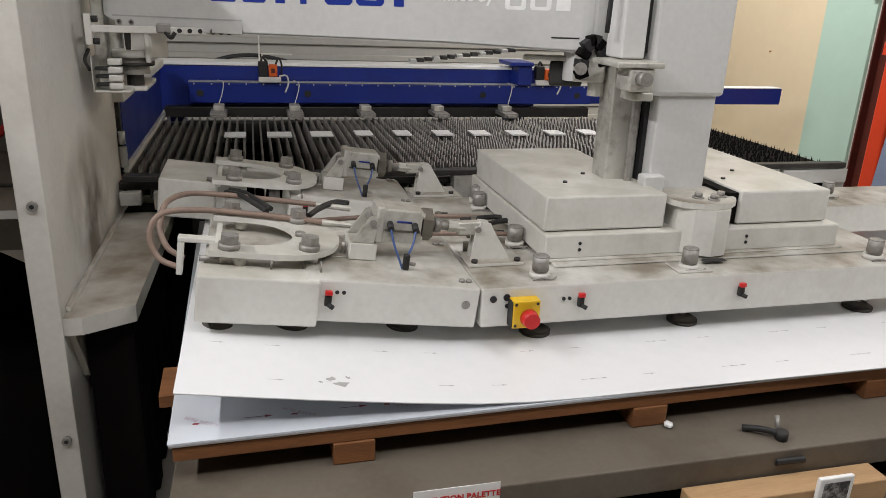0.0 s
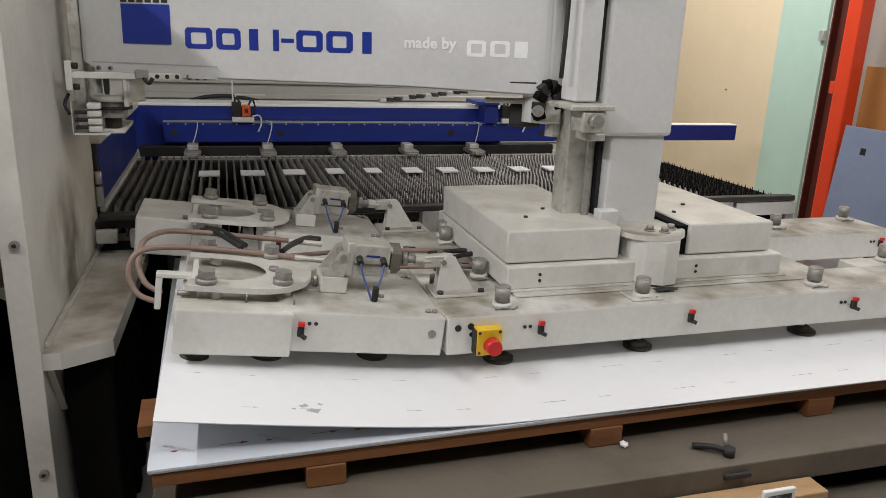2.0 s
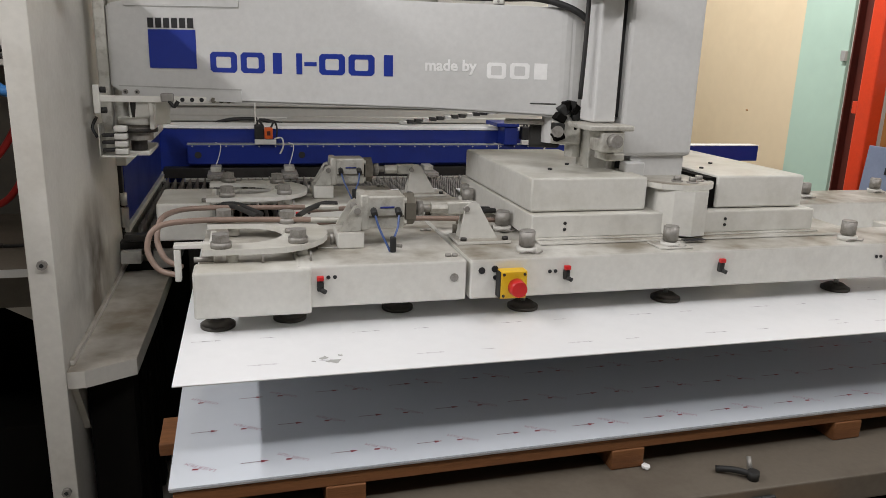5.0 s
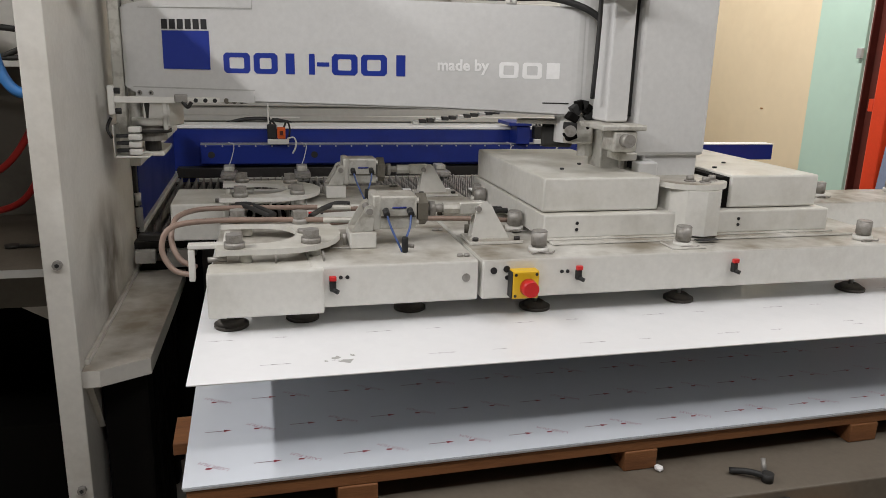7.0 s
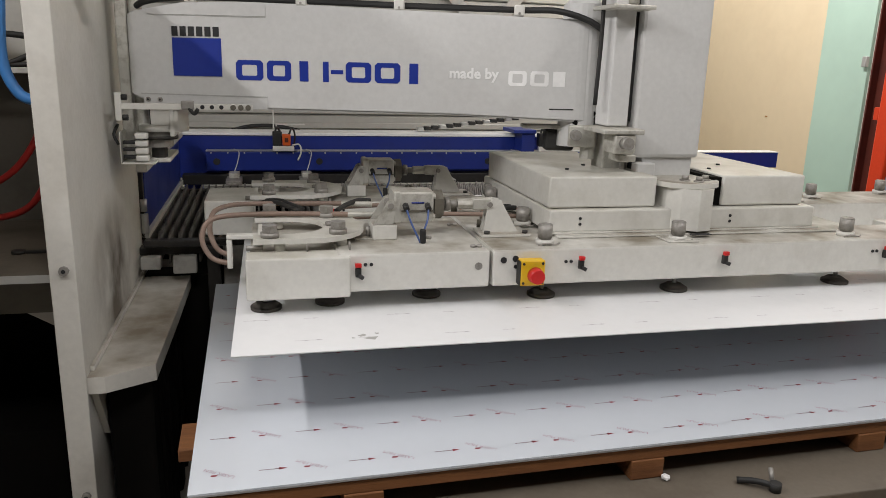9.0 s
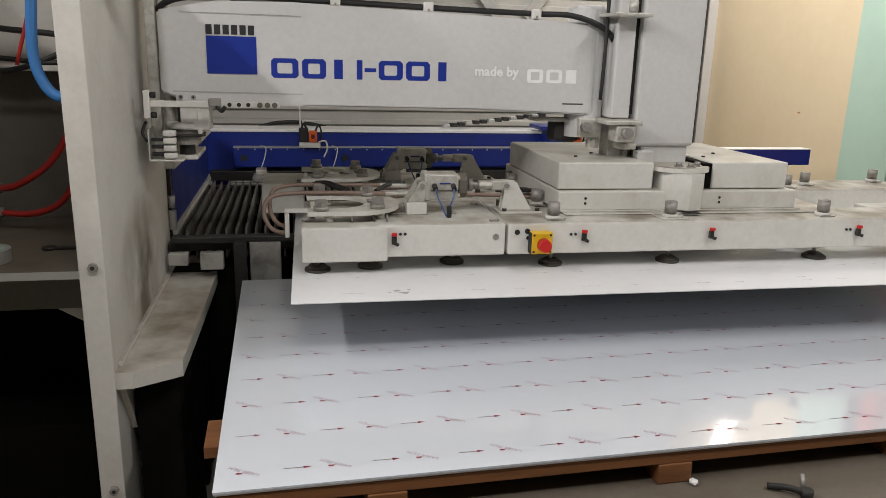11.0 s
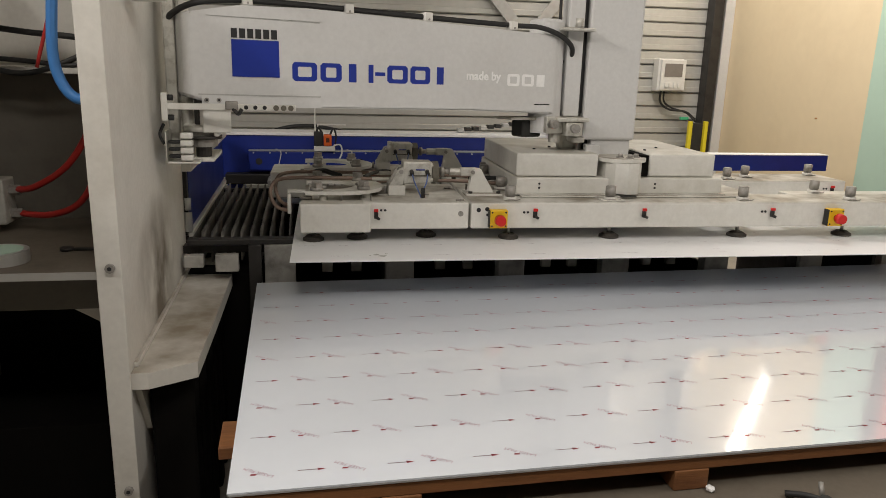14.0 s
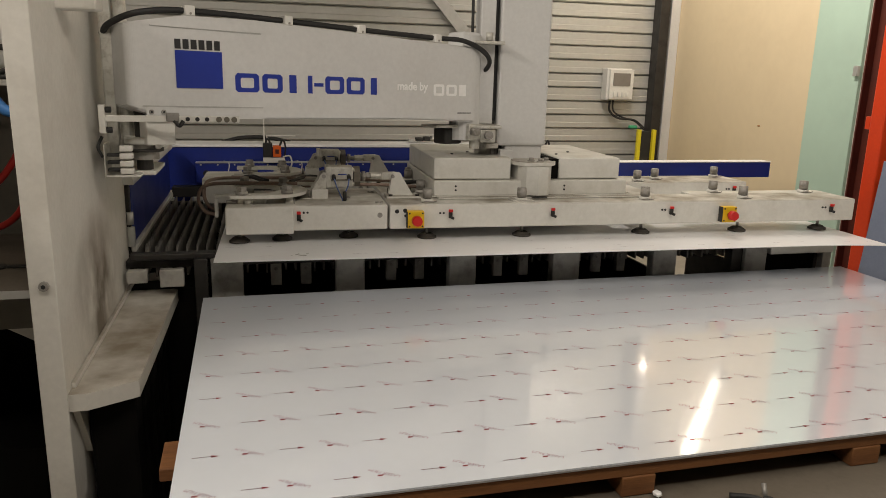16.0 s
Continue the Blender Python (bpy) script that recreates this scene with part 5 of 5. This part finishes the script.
top = part("film_sheet", box(B(), 0, 3.0, 0, 1.5, -0.0035, -0.0004), FILM, stack, "top sheet in glossy pale blue film")
ink = {"arrow": B(), "head": B(), "mark": B(), "faint": B()}
word = words("LASER FILM", 0.0155, Matrix.Rotation(math.pi, 4, "Z"), 0.0, 0.0)
wv, wf = [v.co.copy() for v in word.verts], [[v.index for v in f.verts] for f in word.faces]
word.free()
PX, PY = 0.197, 0.160
for r in range(10):
    for c in range(-1, 16):
        x = c * PX + (0.01 if r % 2 else -0.078) + 0.025
        y = 0.068 + r * PY
        for b, pts in (("arrow", [(x, -0.0011), (x + 0.048, -0.0011), (x + 0.048, 0.0011), (x, 0.0011)]), ("head", [(x + 0.043, -0.0052), (x + 0.061, 0), (x + 0.043, 0.0052)])):
            if 0.02 < x < 2.9 and y < 1.46:
                ink[b].faces.new([ink[b].verts.new((p, y + q, 0.0001)) for p, q in pts])
        mx = x - (0.072 if r % 2 else 0.087)
        if 0.02 < mx < 2.9 and y < 1.44:
            ink["mark"].faces.new([ink["mark"].verts.new((mx + p, y + 0.004 + q, 0.0001)) for p, q in ((-0.014, -0.010), (-0.002, -0.011), (0.001, -0.005), (-0.012, -0.004))])
            turn = Matrix.Translation((mx + 0.006, y + 0.008, 0.0001)) @ Matrix.Rotation(radians(-34), 4, "Z")
            if r < 7:
                vs = [ink["faint"].verts.new(turn @ v) for v in wv]
                for f in wf:
                    ink["faint"].faces.new([vs[k] for k in f])
for b, m, lab in (("arrow", DARKINK, "printed arrow shafts"), ("head", REDINK, "red printed arrow heads"), ("mark", REDINK, "small red printed marks"), ("faint", PINKINK, "faint printed words laser film")):
    tagged(part("film_" + b, ink[b], m, stack, lab), kind="stuff")

pallet = thing("pallet", (1.5, 0.75, -0.095), "brown wooden pallet under the sheets", "pallet")
for i, y in enumerate((0.003, 0.20, 0.39, 0.60, 0.82, 1.03, 1.22, 1.40)):
    part("deck_board", box(B(), 0.008, 3.02, y, y + 0.10, -0.043, -0.0125, 0.002), WOOD, pallet)
for x in (0.32, 1.012, 1.673, 2.3, 2.85):
    for y in (0.0, 0.70, 1.38):
        part("block", box(B(), x, x + 0.088, y, y + 0.11, -0.095, -0.0435, 0.003), WOOD, pallet)
part("end_board", box(B(), -0.042, 0.0025, 0.27, 0.41, -0.075, -0.044, 0.002), WOOD, pallet)

for ob, deg in ((stack, 1.0), (pallet, 1.15)):     # both lie slightly askew on the table
    ob.matrix_basis = Matrix.Rotation(radians(deg), 4, "Z") @ Matrix.Translation(ob.location)

# ---- lift table that carries the pallet ----
table = thing("lift_table", (1.5, 0.6, FLOOR), "dusty grey lift table under the pallet", "lift table")
part("top", box(B(), 0.0, 3.3, -0.125, 1.56, -0.165, -0.0955, 0.004), TABLE, table)
part("lower_beam", box(B(), 0.05, 3.3, -0.20, -0.08, -0.42, -0.235, 0.004), TABLE, table)
part("inner_beam", box(B(), 0.05, 3.25, 0.0, 0.06, -0.33, -0.166, 0.004), VOID, table)
for x in (0.2, 1.6, 3.0):
    part("leg", box(B(), x, x + 0.08, 0.2, 1.2, FLOOR, -0.166, 0.004), DARKSTEEL, table)
part("foot_beam", box(B(), 0.05, 3.3, -0.2, -0.08, FLOOR, -0.70, 0.004), PILLAR, table)
part("stanchion", box(B(), 0.1, 0.2, -0.19, -0.09, -0.70, -0.42), PILLAR, table)
part("stanchion", box(B(), 3.1, 3.2, -0.19, -0.09, -0.70, -0.42), PILLAR, table)
part("handle_slot", rod(B(), (1.296, -0.126, -0.124), (1.363, -0.134, -0.119), 0.008, 8), BLACK, table, "black pin in the table edge")
sign = thing("warning_sign", (0.60, -0.128, -0.13), "white sticker with red capitals on the table edge", "sign")
part("plate", box(B(), 0.462, 0.642, -0.1275, -0.1255, -0.165, -0.083, 0.0), WHITE, sign)
up = Matrix.Rotation(radians(90), 4, "X")
part("line", words("ATTENTION PALETTE", 0.0185, Matrix.Translation((0.552, -0.1285, -0.113)) @ up), REDPL, sign, "red words attention palette")
part("line", words("DE 110 MM MINIMUM", 0.0185, Matrix.Translation((0.552, -0.1285, -0.141)) @ up), REDPL, sign, "red words de 110 mm minimum")
key = thing("crank_handle", (1.33, -0.06, -0.095), "black clamping lever with a steel screw on the table", "lever")
part("lever", tube(B(), [(1.265, -0.035, -0.087), (1.30, -0.06, -0.080), (1.335, -0.085, -0.083)], 0.008, 8, 4), BLACK, key)
part("hub", rod(B(), (1.335, -0.085, -0.0955), (1.335, -0.085, -0.074), 0.014, 16), BLACK, key)
part("screw", rod(B(), (1.345, -0.06, -0.085), (1.352, -0.04, -0.062), 0.006, 10), STEEL, key)
rag = thing("paper_scrap", (1.10, 0.0, -0.095), "small white paper scrap beside the pallet block", "paper")
bm = B()
bmesh.ops.create_icosphere(bm, subdivisions=1, radius=0.012, matrix=Matrix.Translation((1.10, 0.01, -0.088)) @ Matrix.Diagonal((1, 1.2, 0.6, 1)))
part("scrap", bm, WHITE, rag)
off = thing("wood_offcut", (1.2, -0.15, -0.235), "wooden offcut lying on the lower beam", "wood block")
part("offcut", box(B(), 1.06, 1.55, -0.195, -0.13, -0.2345, -0.155, 0.003), PALEWOOD, off)
tag = thing("scratched_plate", (1.39, -0.205, -0.235), "black white scratched plate against the offcut", "plate")
part("plate", box(B(), 1.345, 1.435, -0.210, -0.199, -0.24, -0.118, 0.003), WHITE, tag)
part("black_face", box(B(), 1.357, 1.423, -0.2115, -0.2105, -0.235, -0.13), surface("scratched_black", (0.03, 0.03, 0.03), 0.5, stain=(0.7, 0.7, 0.68), amount=0.95, scale=40), tag)


# ---- what moves ----
def motions():
    lift = [(0.0, 0, 0, 0.0, 0), (2.5, 0.0, 0, 0.001, 0), (2.7, 0.002, 0.004, 0.016, 0), (3.0, 0.004, 0.010, 0.051, 0), (3.5, 0.005, 0.012, 0.122, 0), (4.0, 0.007, 0.012, 0.195, 0), (4.2, 0.007, 0.013, 0.207, 0), (4.5, 0.006, 0.014, 0.208, 0),
            (7.0, 0.007, 0.020, 0.207, 0), (8.1, 0.007, 0.026, 0.209, 0), (8.3, 0.018, 0.050, 0.208, -0.08), (8.5, 0.038, 0.098, 0.206, -0.18), (9.0, 0.079, 0.200, 0.203, -0.36), (9.2, 0.091, 0.240, 0.201, -0.43), (10.25, 0.143, 0.440, 0.193, -0.85),
            (11.5, 0.172, 0.669, 0.184, -1.27), (12.0, 0.170, 0.748, 0.180, -1.44), (12.5, 0.166, 0.849, 0.177, -1.44), (13.0, 0.156, 0.940, 0.174, -1.43), (13.5, 0.137, 1.030, 0.171, -1.43), (14.0, 0.114, 1.124, 0.168, -1.42),
            (14.5, 0.083, 1.215, 0.166, -1.43), (15.0, 0.050, 1.308, 0.165, -1.44), (15.2, 0.040, 1.332, 0.164, -1.45), (15.5, 0.033, 1.344, 0.164, -1.46), (16.0, 0.028, 1.347, 0.164, -1.46)]

    def carried(place, row, drop=True):
        """The pose of a thing that hangs on the lift shaft, at one row of the lift."""
        t, x, y, z, yaw = row
        spin = Matrix.Rotation(radians(yaw), 4, "Z")
        rel = spin @ Vector((place[0] - CX, place[1] - CY, 0))
        return t, Matrix.Translation((CX + x + rel.x, CY + y + rel.y, place[2] + (z if drop else 0.012 - 0.033 * y))) @ spin

    tilt = pose(HX, HY, 0.7, -1.72, 0, 0)     # the arm swings about an axis slightly off the plumb line
    walk(arm, [(t, tilt @ Matrix.Rotation(math.atan2(CY + y - HY, CX + x - HX) + 0.058, 4, "Z")) for t, x, y, z, yaw in lift])
    walk(grip, [carried((GX, GY, 0.06), r) for r in lift])
    walk(col, [carried((CX, CY, 0.6), r, False) for r in lift])
    bend = [(0.0, 6.9), (4.0, 6.9), (4.2, 3.0), (4.4, 0.0), (16.0, 0.0)]
    for w in (wing_front, wing_rear):
        at = w.location.copy()
        walk(w, [(t, pose(at.x, at.y, at.z, 0, a, 0)) for t, a in bend])
    walk(sheet, [carried((SX, SY, 0.0), r) for r in lift])
    # heights of the strip joints in the sheet's own space
    def heights(t):
        a = np.interp(t, [p[0] for p in bend], [p[1] for p in bend])
        free = np.interp(t, [0.0, 2.5, 3.3, 16.0], [0.0, 0.0, 1.0, 1.0])
        z = []
        for i in range(N + 1):
            x = SX + i * SL / N
            u = HINGE_X - x
            h = math.tan(radians(a)) * (u * (1 + 0.3 * (u - 0.15)) if u > 0.15 else max(u + 0.15, 0.0) ** 2 / 0.6)
            past = max(0.0, x - 2.62)
            z.append(h - free * 0.07 * past ** 2)
        return z
    times = [0.0, 2.5, 2.9, 3.3, 4.0, 4.1, 4.2, 4.3, 4.4, 16.0]
    for i, s in enumerate(strips):
        rows = []
        for t in times:
            z = heights(t)
            x = SL - sum(math.sqrt((SL / N) ** 2 - (z[k + 1] - z[k]) ** 2) for k in range(i, N))
            rows.append((t, pose(x, 0, z[i], 0, -math.degrees(math.atan2(z[i + 1] - z[i], SL / N)), 0)))
        walk(s, rows)


motions()
